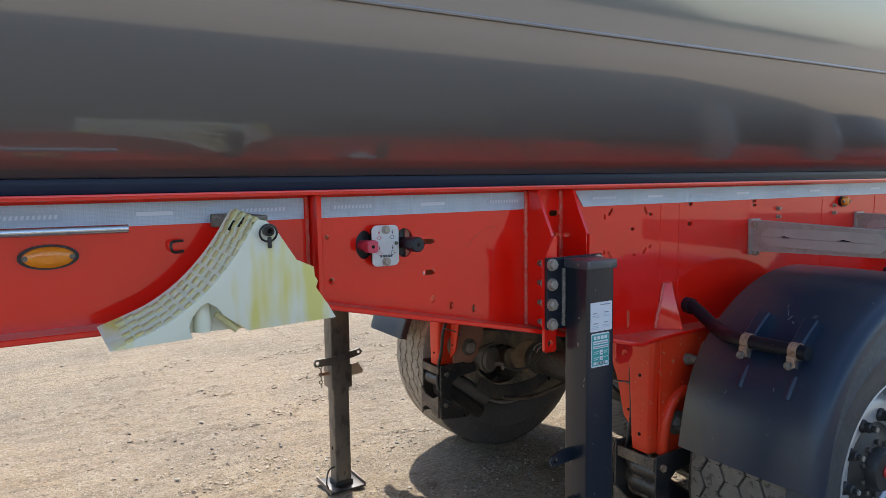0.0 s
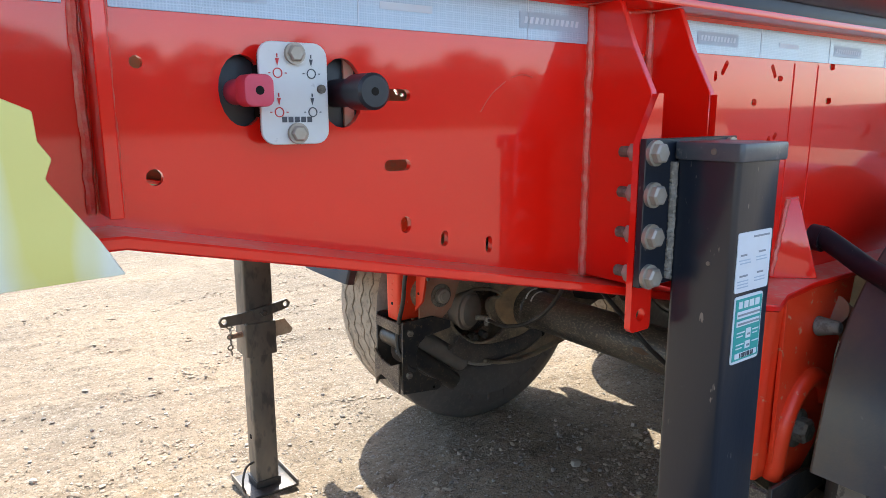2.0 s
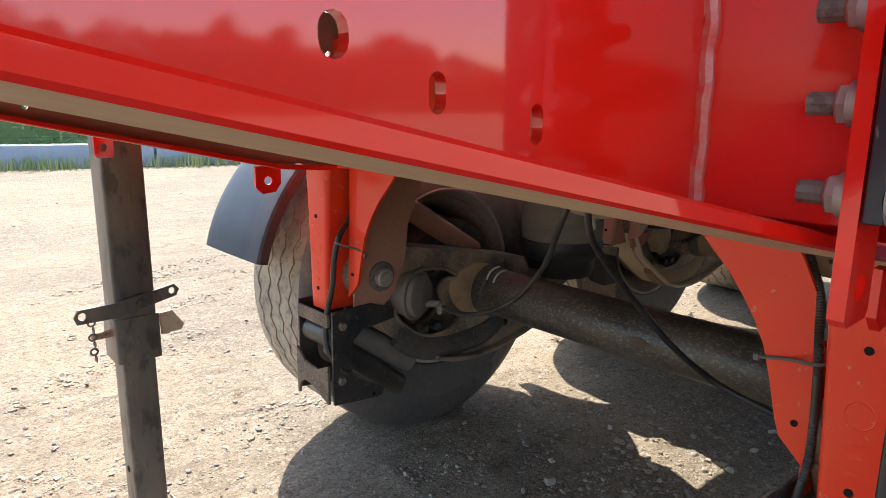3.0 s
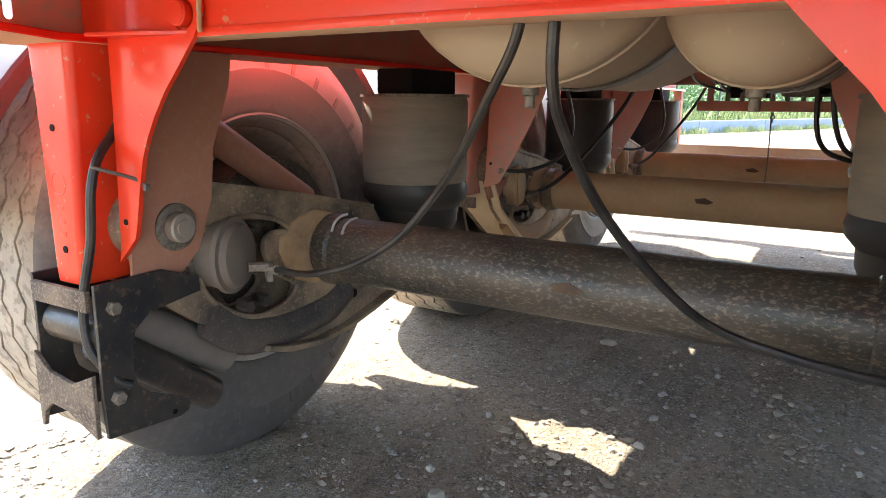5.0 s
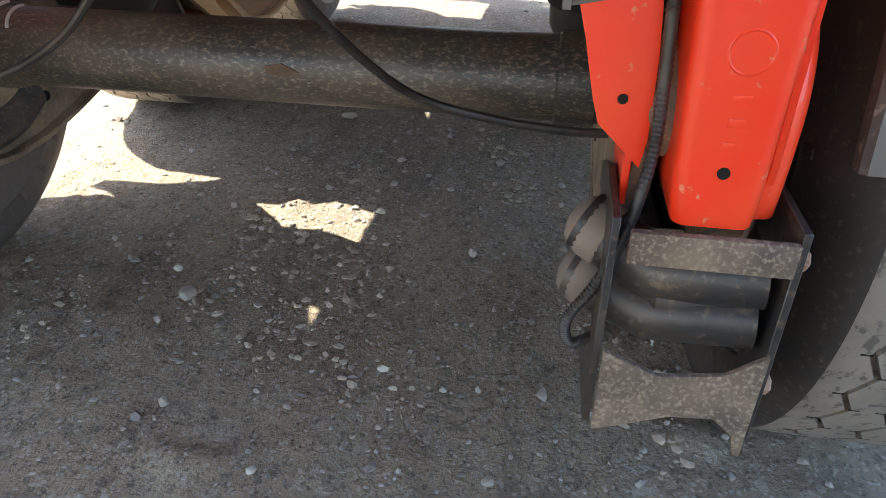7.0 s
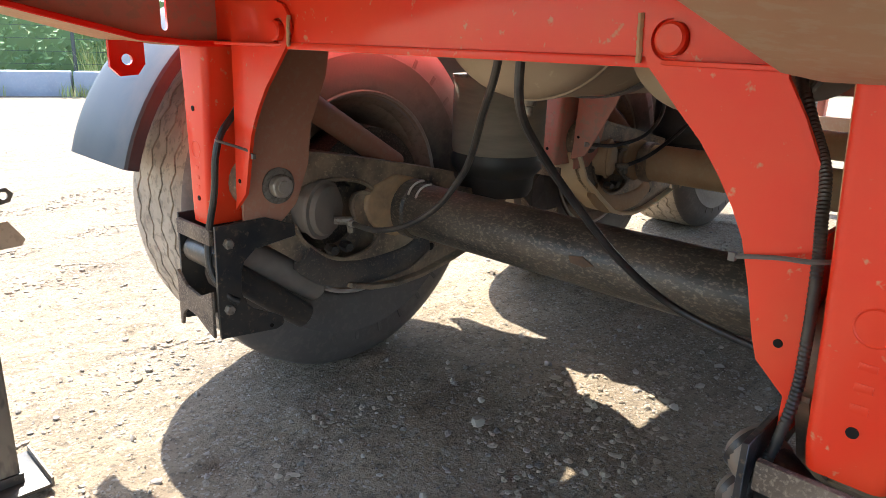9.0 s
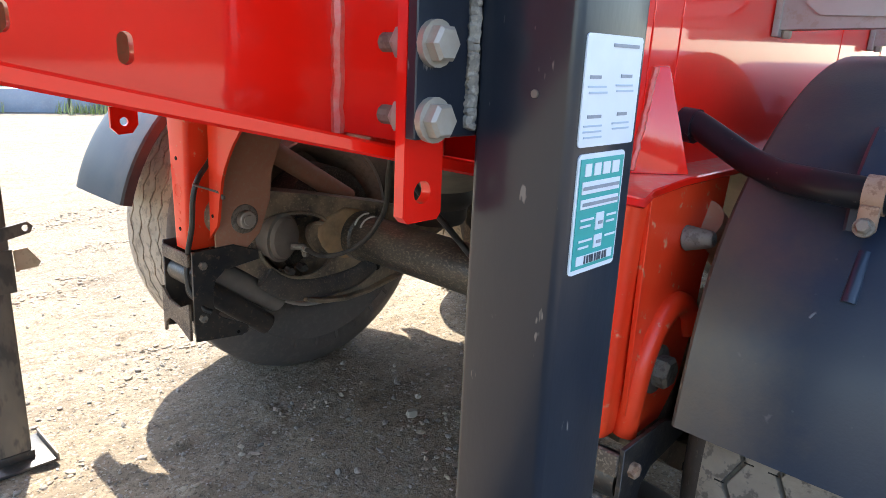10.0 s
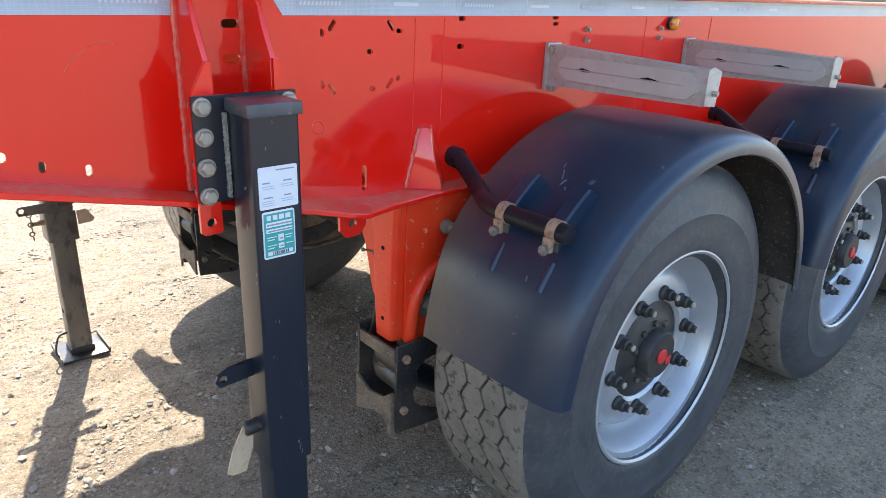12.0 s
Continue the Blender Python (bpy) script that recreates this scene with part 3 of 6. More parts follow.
def beam(side):
    """side 0: the beam towards the camera; 1: the other one."""
    yy = (lambda y: y) if side == 0 else (lambda y: 2 * YC - y)
    a, b = sorted((yy(WEB), yy(WEB + 0.008)))
    outline = [(X0, 1.436), (X0, 1.189), (0.30, 1.189), (1.30, 0.97), (X1, 0.97), (X1, 1.436)]
    holes = [ring(0.343, 1.230, 0.008, 12), ring(0.335, 1.335, 0.006, 10), slot(0.613, 1.309, 0.036, 0.013), slot(0.612, 1.229, 0.036, 0.013),
             slot(0.622, 1.158, 0.020, 0.015, 1.57), slot(0.679, 1.135, 0.020, 0.011, 1.57), slot(0.751, 1.119, 0.022, 0.011, 1.57),
             ring(0.432, 1.311, 0.024, 20, 0.035), ring(0.542, 1.310, 0.026, 20, 0.037),
             slot(1.033, 1.366, 0.036, 0.016), slot(1.032, 1.302, 0.036, 0.016),
             slot(1.234, 1.347, 0.017, 0.009, 1.5), slot(1.259, 1.361, 0.028, 0.010, 0.95), slot(1.413, 1.360, 0.028, 0.010, -0.95), slot(1.437, 1.348, 0.017, 0.010),
             slot(1.356, 1.305, 0.017, 0.011), slot(1.233, 1.240, 0.017, 0.009, 1.5), slot(1.256, 1.229, 0.028, 0.010, -0.95),
             slot(1.363, 1.224, 0.016, 0.011), slot(1.411, 1.233, 0.028, 0.010, 0.95), slot(1.435, 1.244, 0.016, 0.010, 0.8),
             slot(1.628, 1.375, 0.022, 0.013), slot(1.626, 1.309, 0.022, 0.013), slot(1.975, 1.376, 0.024, 0.009), slot(1.977, 1.360, 0.024, 0.009),
             slot(1.339, 1.018, 0.062, 0.013, 1.57)]
    ob = part("beam_web", prism(outline, "y", a, b, holes=holes), RED, chassis)
    ob.data.materials.append(RED_FAR)
    for f in ob.data.polygons:
        if f.normal.y * (1 if side == 0 else -1) > 0.9:
            f.material_index = 1
    # lower flange, following the step in the web
    bm = bmesh.new()
    xs = [X0, 0.30, 0.86, 1.14, 1.22, 1.26, 1.37, 1.50, X1]
    outer = [1.548, 1.548, 1.536, 1.508, 1.486, 1.488, 1.532, 1.548, 1.548]
    rows = []
    for x, o in zip(xs, outer):
        z = flange_bottom(x)
        rows.append([bm.verts.new((x, yy(y), zz)) for y, zz in ((o, z), (1.695, z), (1.695, z + 0.012), (o, z + 0.012))])
    for p, q in zip(rows, rows[1:]):
        for i in range(4):
            bm.faces.new((p[i], p[(i + 1) % 4], q[(i + 1) % 4], q[i]))
    bm.faces.new(rows[0])
    bm.faces.new(rows[-1])
    bmesh.ops.recalc_face_normals(bm, faces=bm.faces)
    ob = part("lower_flange", bevel(bm, 0.002, 1, 60), RED, chassis, "red flange with a dusty underside")
    ob.data.materials.append(UNDER)
    ob.data.materials.append(FLANGE_TOP)
    for f in ob.data.polygons:
        if f.normal.z < -0.9:
            f.material_index = 1
        elif f.normal.z > 0.9:
            f.material_index = 2
    a, b = sorted((yy(1.565), yy(1.70)))
    part("upper_flange", box(X0, X1, a, b, 1.436, 1.447, 0.002), RED, chassis)
    a, b = sorted((yy(1.572), yy(WEB - 0.002)))
    for x in (0.293,):
        part("stiffener", prism([(a, 1.20), (b, 1.20), (b, 1.434), (a, 1.434)], "x", x, x + 0.012, 0.001), RED, chassis)
    for x, z0, z1 in ((1.478, 0.975, 1.376), (1.566, 0.975, 1.376), (2.405, 0.975, 1.376), (2.80, 0.975, 1.376)):
        part("plate_joint", tube([(x, yy(WEB), z0), (x + 0.006, yy(WEB), z1)], 0.0016, 6, 1), RED, chassis)
    if side == 0:
        for pts in ([(0.735, 1.290), (0.752, 1.311), (0.776, 1.328)], [(0.786, 1.333), (0.805, 1.337), (0.822, 1.334)],):
            part("scratch", tube([(px, WEB - 0.0002, pz) for px, pz in pts], 0.0007, 6, 3), SCRATCH, chassis, "fine pale scratch in the red paint")
    part("embossed_ring", lathe([(0.011, 0), (0.0135, -0.0012), (0.016, 0)], (1.218, yy(WEB), 1.150), (0, 1 if side == 0 else -1, 0), 24), RED, chassis)
    if side == 0:
        for dx, dz in ((0.462, 1.193), (0.492, 1.181), (0.530, 1.187)):
            dent = [(0.016 * k / 10, -0.00042 * (0.5 + 0.5 * math.cos(math.pi * k / 10)) - 0.0001) for k in range(11)]
            part("dent", lathe(dent, (dx, WEB, dz), (0, 1, 0), 28), RED, chassis, "shallow dent pushed out in the red paint")
    # weld lines
    w = yy(WEB - 0.003)
    for x in (0.287, 0.310):
        part("weld", weld_bead((x, w, 1.20), (x, w, 1.43), 0.004, 20), WELD, chassis)


beam(0)
beam(1)
for cx in (1.45, 2.76, 4.07):
    m = RED_DUSTY if cx < 2 else RED_FAR
    part("crossmember", prism([(WEB + 0.010, 0.972), (2 * YC - WEB - 0.010, 0.972), (2 * YC - WEB - 0.010, 1.28), (WEB + 0.010, 1.28)], "x", cx, cx + 0.008, 0.001), m, chassis)
    lip = part("crossmember_lip", box(cx - 0.004, cx + 0.055, 1.70, 2 * YC - 1.70, 0.960, 0.9728, 0.002), m, chassis)
    lip.data.materials.append(UNDER)
    for f in lip.data.polygons:
        if f.normal.z < -0.5:
            f.material_index = 1
part("crossmember", box(-0.55, -0.40, WEB + 0.01, 2 * YC - WEB - 0.01, 1.22, 1.42, 0.004), RED_FAR, chassis)
part("crossmember", box(0.55, 0.562, WEB + 0.01, 2 * YC - WEB - 0.01, 1.25, 1.42), RED_FAR, chassis)


def hanger(x, far, mat, cross_mat):
    """The red spring hanger under a beam, its inner wing plate and the black shock mount below it."""
    h = thing("axle_hanger", (x, 1.616, 0.6), "red steel axle hanger hanging from the trailer beam", "axle hanger", "axle hangers", mirror=far)
    f, pv, pz = (x, 0.150, 0.657) if far else (x, 0.11, 0.668)
    # folded front with rounded corners, narrowing downwards
    bm = bmesh.new()
    rows = []
    for z, y0, y1, d in ((0.958, 1.563, 1.676, 0.20), (0.88, 1.568, 1.672, 0.20), (0.805, 1.5705, 1.667, 0.186), (0.72, 1.573, 1.662, 0.17), (0.60, 1.575, 1.656, 0.13), (0.578, 1.578, 1.652, 0.12)):
        r = 0.014
        ring_pts = [(f + d, y0), (f + r, y0)]
        for k in range(1, 6):
            t = radians(90 * k / 5)
            ring_pts.append((f + r - r * math.sin(t), y0 + r - r * math.cos(t)))
        for k in range(0, 6):
            t = radians(90 * k / 5)
            ring_pts.append((f + r - r * math.cos(t), y1 - r + r * math.sin(t)))
        ring_pts.append((f + d, y1))
        rows.append([bm.verts.new((px, py, z)) for px, py in ring_pts])
    for p, q in zip(rows, rows[1:]):
        for i in range(len(p) - 1):
            bm.faces.new((p[i], p[i + 1], q[i + 1], q[i]))
    bmesh.ops.recalc_face_normals(bm, faces=bm.faces)
    bmesh.ops.solidify(bm, geom=bm.faces, thickness=0.006)
    ch = part("channel", bm, mat, h)
    if not far:
        ch.data.materials.append(UNDER)
        for face in ch.data.polygons:
            if abs(face.normal.y) > 0.8 and face.center.y > 0.02 and face.center.z + 0.6 > 0.81:
                face.material_index = 1
    for z in (0.830, 0.634):
        part("bolt_hole", cyl((f - 0.0015, 1.616, z), (f + 0.004, 1.616, z), 0.0058, 16), INSIDE, h, "dark round hole")
    # raised mark on the front
    for k, (z, hh) in enumerate(((0.655, 0.014), (0.677, 0.014), (0.699, 0.012))):
        part("embossed_mark", box(f - 0.0007, f + 0.002, 1.607, 1.623, z, z + hh * 0.6, 0.0006), mat, h)
    part("embossed_ring", lathe([(0.0165, 0.0003), (0.0185, -0.0008), (0.0205, 0.0003), (0.0205, 0.002), (0.0165, 0.002)], (f, 1.616, 0.742), (1, 0, 0), 24), mat, h)
    # side cheeks
    out = [(f + 0.03, 0.957), (f + 0.30, 0.957), (f + 0.29, 0.90), (f + 0.245, 0.79), (f + 0.235, 0.70), (f + 0.20, 0.61), (f + 0.15, 0.565), (f + 0.05, 0.565), (f + 0.03, 0.62)]
    inner = [(f + 0.085, 0.957), (f + 0.30, 0.957)] if far else [(f + 0.09, 0.80), (f + 0.25, 0.80)]
    inner += out[2 if far else 4:-2] + [(f + 0.06, 0.565), (f + 0.06, 0.64)]
    part("cheek", prism(inner, "y", 1.690, 1.698, 0.001), cross_mat if far else mat, h, "dust-brown inner cheek plate" if far else "")
    part("cheek", prism([(p, q) for p, q in out], "y", 1.560, 1.568, 0.001), mat, h)
    # curved swelling round the pivot on the outer cheek
    part("pivot_rib", tube([(f + 0.050, 1.567, 0.575), (f + 0.053, 1.563, 0.63), (f + 0.062, 1.560, 0.69), (f + 0.092, 1.558, 0.742), (f + 0.143, 1.557, 0.768), (f + 0.193, 1.558, 0.748), (f + 0.215, 1.562, 0.705)], 0.019, 14), mat, h)
    part("pivot_bolt", lathe([(0, 0.022), (0.014, 0.022), (0.015, 0.019), (0.023, 0.019), (0.026, 0.016), (0.027, 0.0)], (f + pv, 1.703, pz), (0, 1, 0), 28), BOLT, h, "dull steel round pivot bolt")
    part("pivot_bolt", hexbolt((f + 0.11, 1.559, 0.668), (f + 0.11, 1.530, 0.668), 0.026, 0.040), BARE, h)
    part("pivot_washer", lathe([(0.0, 0.0), (0.042, 0.0), (0.042, 0.004), (0.037, 0.007), (0.028, 0.007), (0.026, 0.003), (0, 0.003)], (f + pv, 1.698, pz), (0, 1, 0), 32), BARE, h, "dusty steel round pivot washer")
    part("spring_stop", cyl((f + 0.155, 1.560, 0.872), (f + 0.155, 1.515, 0.878), 0.020, 14, 0.003, 0.013), BARE, h)
    # wing plate
    w = f + 0.058
    edge = [(1.680, 0.640), (1.682, 0.720), (1.688, 0.790), (1.695, 0.865), (1.722, 0.920), (1.745, 0.958)] if x < 2 and not far else [(1.690, 0.640), (1.701, 0.860)]
    arc = [(1.897, 0.960), (1.857, 0.917), (1.826, 0.885), (1.800, 0.850), (1.780, 0.818), (1.764, 0.785), (1.750, 0.735), (1.737, 0.680), (1.729, 0.655), (1.684, 0.612)]
    if x > 2:
        arc = [(1.897, 0.960), (1.884, 0.900), (1.840, 0.800), (1.792, 0.709), (1.740, 0.620), (1.684, 0.600)]
    top = [(1.750 if x < 2 and not far else 1.706, 1.046), (1.868, 1.046), (1.893, 1.040), (1.908, 1.022), (1.913, 0.998), (1.906, 0.975)]
    w -= 0.009
    part("wing_plate", prism(arc + edge + top, "x", w, w + 0.008, holes=[ring(1.876, 0.992, 0.023, 24)]), mat, h)
    part("boss", cyl((w - 0.010, 1.873, 0.993), (w + 0.008, 1.873, 0.993), 0.0185, 24, 0.003), mat, h)
    part("ledge", prism([(w, 1.885), (w, 1.730), (w - 0.045, 1.715), (w - 0.032, 1.790)], "z", 0.964, 0.970, 0.001), mat, h)
    part("weld", weld_bead((w - 0.001, 1.911, 0.966), (w - 0.001, 1.914, 1.02), 0.0035, 12, 2), AXLE_TAN, h, "rust-brown weld")
    part("bolt_hole", cyl((w - 0.0015, 1.709, 0.681), (w + 0.003, 1.709, 0.681), 0.005, 12), INSIDE, h)
    # shock mount
    first = x < 2
    for y0 in (1.530, 1.700) if first else (1.530,):
        cheek = [(f - 0.016, 0.588), (f + 0.109, 0.590), (f + 0.185, 0.561), (f + 0.187, 0.534), (f + 0.078, 0.521), (f + 0.050, 0.498), (f + 0.041, 0.475), (f + 0.039, 0.428), (f + 0.046, 0.402), (f + 0.066, 0.382),
                 (f + 0.125, 0.352), (f + 0.144, 0.340), (f + 0.148, 0.328), (f + 0.142, 0.317), (f + 0.124, 0.312), (f - 0.016, 0.328), (f - 0.019, 0.40)]
        part("shock_mount_plate", prism(cheek, "y", y0, y0 + 0.008, 0.001), BLACK_WORN, h, "worn black shock absorber mount")
        for bx, bz in ((f + 0.011, 0.547), (f + 0.005, 0.395)) if far or y0 < 1.6 else ():
            s = -1 if y0 < 1.6 else 1
            yb = y0 if s < 0 else y0 + 0.008
            part("mount_bolt", hexbolt((bx, yb, bz), (bx, yb + s * 0.012, bz), 0.012), BARE if far else RUST, h)
    part("cross_plate", box(f - 0.022, f - 0.012, 1.538, 1.690, 0.542, 0.577, 0.002), SPECKLED, h, "rust-speckled steel cross plate")
    part("cross_plate", prism([(1.538, 0.455), (1.575, 0.425), (1.640, 0.415), (1.698, 0.440), (1.698, 0.330), (1.672, 0.340), (1.62, 0.362), (1.575, 0.366), (1.552, 0.346), (1.546, 0.318), (1.538, 0.318)], "x", f - 0.030, f - 0.022, 0.001), SPECKLED, h, "dusty bare steel plate")
    # two bushes behind the front plates
    for (dx, y, z), z0 in zip(((0.078, 1.727, 0.533), (0.078, 1.731, 0.470)) if first and not far else (), (0.503, 0.452)):
        part("bush", tube([(f + 0.030, 1.545, z0 + 0.01), (f + 0.040, 1.650, z0), (f + dx, y, z)], 0.035, 20, 1), BLACK_WORN, h, "black cylindrical bush")
        e = Vector((f + dx, y, z))
        d = (e - Vector((f + 0.040, 1.650, z0))).normalized()
        dome = [(0, 0.016), (0.014, 0.0145), (0.026, 0.009), (0.033, 0.0), (0.0358, -0.012), (0.0358, -0.03), (0.034, -0.034)]
        part("bush_cap", lathe(dome, e, d, 24), CAST, h, "dust-coated rounded bush cap")
    if first and far:
        part("mount_hole", cyl((f + 0.112, 1.7075, 0.326), (f + 0.112, 1.709, 0.326), 0.005, 12), INSIDE, h)
        part("shock_absorber", cyl((f + 0.040, 1.630, 0.528), (f + 0.300, 1.630, 0.356), 0.037, 28, 0.005), CAST, h, "dusty brown shock absorber tube")
        part("shock_absorber", cyl((f + 0.020, 1.640, 0.478), (f + 0.250, 1.640, 0.292), 0.034, 28, 0.005), BLACK_WORN, h, "worn black shock absorber tube")
        part("shock_eye", cyl((f + 0.02, 1.542, 0.500), (f + 0.02, 1.698, 0.500), 0.034, 24, 0.004), BLACK_WORN, h)
    if first and not far:
        part("shock_absorber", cyl((f + 0.05, 1.612, 0.475), (f + 0.36, 1.612, 0.252), 0.036, 24, 0.006), BLACK, h, "black tubular shock absorber")
        part("shock_eye", cyl((f + 0.05, 1.57, 0.475), (f + 0.05, 1.655, 0.475), 0.040, 24, 0.006), BLACK_WORN, h)
    return h


AX = 1.96                  # first axle
PITCH = 1.31
for k in range(3):
    for far in (False, True):
        hanger(1.392 + PITCH * k, far, RED_DUSTY if k == 0 else RED_FAR, CHEEK if k == 0 else RED_FAR)


def axle(x, first):
    mat = AXLE if first else AXLE_TAN
    a = thing("axle", (x, YC, 0.54), "dust-caked black round axle tube across the trailer" if first else "tan dust-coated round axle tube across the trailer", "axle", "axles")
    part("axle_tube", cyl((x, 1.50, 0.545), (x, 2 * YC - 1.50, 0.545), 0.073, 40), mat, a)
    part("locating_hole", prism([(2.205, 0.548), (2.235, 0.562), (2.268, 0.556), (2.262, 0.542), (2.225, 0.540)], "x", x - 0.0745, x - 0.062), TORN, a, "dark rusty torn spot on the tube")
    for far in (False, True):
        MIRROR[a.name] = far
        # trailing arm, a pressed plate with an opening
        rel = [(-0.50, 0.615), (-0.47, 0.700), (-0.40, 0.735), (-0.31, 0.722), (-0.10, 0.681), (0.175, 0.622), (0.21, 0.576), (0.30, 0.555), (0.46, 0.540), (0.46, 0.512), (0.34, 0.47),
               (0.27, 0.385), (0.15, 0.356), (0.04, 0.335), (-0.06, 0.330), (-0.15, 0.342), (-0.22, 0.363), (-0.32, 0.428), (-0.44, 0.515)]
        out = [(x + p, q) for p, q in rel]
        opening = [(x + p, q) for p, q in ((-0.37, 0.635), (-0.26, 0.650), (-0.17, 0.636), (-0.115, 0.598), (-0.175, 0.606), (-0.195, 0.573), (-0.168, 0.520), (-0.11, 0.482), (-0.145, 0.447), (-0.222, 0.438), (-0.30, 0.470), (-0.36, 0.53))]
        lip = [(p.x, p.z) for p in smooth_path([(p, 0, q) for p, q in opening + opening[:1]], 4)[:-1]]
        opening = lip
        part("trailing_arm", prism(out, "y", 1.672, 1.687, holes=[opening] if far else []), ARM, a, "dirty pressed steel trailing arm")
        part("trailing_arm", prism(out, "y", 1.565, 1.58, holes=[opening]), ARM, a)
        upper = [(x - 0.44, 0.712), (x - 0.40, 0.737), (x - 0.31, 0.724), (x - 0.10, 0.683), (x + 0.175, 0.624)]
        part("arm_flange", prism(upper + [(p, q - 0.010) for p, q in reversed(upper)], "y", 1.58, 1.693), ARM, a)
        low = [(x + p, q) for p, q in (rel[11:] + rel[:1] if far and not first else rel[11:17 if far and first else 18])]
        part("arm_flange", prism(low + [(p + 0.006, q + 0.012) for p, q in reversed(low)], "y", 1.58, 1.712 if far else 1.690, 0.002), ARM if first else SILVER_PLATE, a, "" if first else "pale dust-coated lower arm flange")
        if far:
            part("opening_lip", tube([(p, 1.688, q) for p, q in lip + lip[:1]], 0.006, 8, 1), ARM, a)
        ridge = [(x - 0.350, 1.684, 0.470), (x - 0.285, 1.682, 0.420), (x - 0.20, 1.680, 0.392), (x - 0.10, 1.680, 0.388), (x, 1.682, 0.398), (x + 0.075, 1.676, 0.432)]
        if far:
            band = tube(ridge, 0.038, 18)
            for v in band.verts:
                v.co.y = 1.684 + (v.co.y - 1.684) * 0.42
            part("pressed_ridge", band, OILY if first else AXLE_TAN, a, "black oily pressed ridge of the arm" if first else "")
        part("axle_boss", prism([(x - 0.155, 0.590), (x - 0.120, 0.620), (x - 0.05, 0.642), (x + 0.02, 0.625), (x + 0.04, 0.55), (x + 0.02, 0.475), (x - 0.05, 0.470), (x - 0.110, 0.492), (x - 0.140, 0.524), (x - 0.157, 0.562)], "y", 1.660, 1.697, 0.011, seg=4), BOSS if first else AXLE_TAN, a, "tan dusty casting round the axle")
        part("arm_hole", cyl((x + 0.094, 1.6865, 0.412), (x + 0.094, 1.6895, 0.412), 0.011, 14), INSIDE, a)
        part("pivot_eye", cyl((x - 0.458, 1.575, 0.668), (x - 0.458, 1.686, 0.668), 0.062, 24, 0.004), ARM, a)
        part("axle_collar", cyl((x, 1.70, 0.545), (x, 1.745 if far else 1.775, 0.545), 0.081 if far else 0.077, 32, 0.006), ARM if far and not first else mat, a)
        if far and first:
            for dy, up in ((0.0, 0.0), (-0.028, 0.006)):
                arc = [(x + 0.0745 * math.sin(u), 1.780 + dy - 0.010 * math.cos(2.2 * (u + 0.3)), 0.545 + (0.0745 + up) * math.cos(u)) for u in (-0.88, -0.70, -0.50, -0.28, -0.10, 0.05)]
                part("pale_arc", tube(arc, 0.0030, 10, 3), PALE_ARC, a, "pale curved mark on the axle tube")
        # brake chamber and its hose fitting
        if far:
            part("brake_chamber", lathe([(0, 0.010), (0.018, 0.010), (0.022, 0.012), (0.046, 0.013), (0.058, 0.018), (0.063, 0.026), (0.064, 0.030), (0.073, 0.032), (0.074, 0.042), (0.066, 0.044), (0.062, 0.10), (0, 0.10)], (x - 0.292, 1.745, 0.586), (-0.30, -0.9, 0), 32), CAST if first else AXLE_TAN, a, "grey dusty brake chamber")
            for bx in (-0.272, -0.226):
                part("chamber_nut", hexbolt((x + bx, 1.690, 0.478), (x + bx - 0.005, 1.722, 0.478), 0.0145), BLACK_WORN, a)
            part("hose_fitting", cyl((x - 0.292, 1.738, 0.563), (x - 0.255, 1.766, 0.561), 0.010, 10), BARE, a)
            part("hose_fitting", hexbolt((x - 0.256, 1.756, 0.556), (x - 0.254, 1.758, 0.53), 0.010), BARE, a)
        part("brake_cam_tube", tube([(x - 0.35, 1.564, 0.892), (x - 0.172, 1.564, 0.783), (x + 0.06, 1.564, 0.640)], 0.034, 18, 1), CHEEK, a, "dusty brown round brake tube")
        # air spring on the arm's end
        part("air_spring_sleeve", lathe([(0.138, 0.125), (0.142, 0.15), (0.142, 0.338), (0.138, 0.353)], (x + 0.38, 1.684, 0.535), (0, 0, 1), 40), BELLOWS_DUST if first else BELLOWS, a, "dusty air spring sleeve" if first else "black air spring sleeve")
        part("air_spring_bellows", lathe([(0, 0), (0.105, 0), (0.115, 0.02), (0.118, 0.06), (0.140, 0.085), (0.144, 0.11), (0.139, 0.13), (0.10, 0.14)], (x + 0.38, 1.684, 0.535), (0, 0, 1), 40), BELLOWS, a, "black rubber air spring bellows")
        part("air_spring_plate", lathe([(0, 0.351), (0.146, 0.351), (0.146, 0.359), (0, 0.359)], (x + 0.38, 1.684, 0.535), (0, 0, 1), 36), BARE, a)
        part("air_spring_bracket", box(x + 0.28, x + 0.50, 1.63, 1.74, 0.894, 0.957, 0.006), INSIDE, a)
        # brake drum between arm and wheel
        part("brake_drum", lathe([(0, 0), (0.12, 0), (0.20, -0.01), (0.205, -0.12), (0, -0.12)], (x, 1.53, 0.545), (0, 1, 0), 36), AXLE, a)
    MIRROR[a.name] = False
    return a


for k in range(3):
    axle(AX + PITCH * k, k == 0)


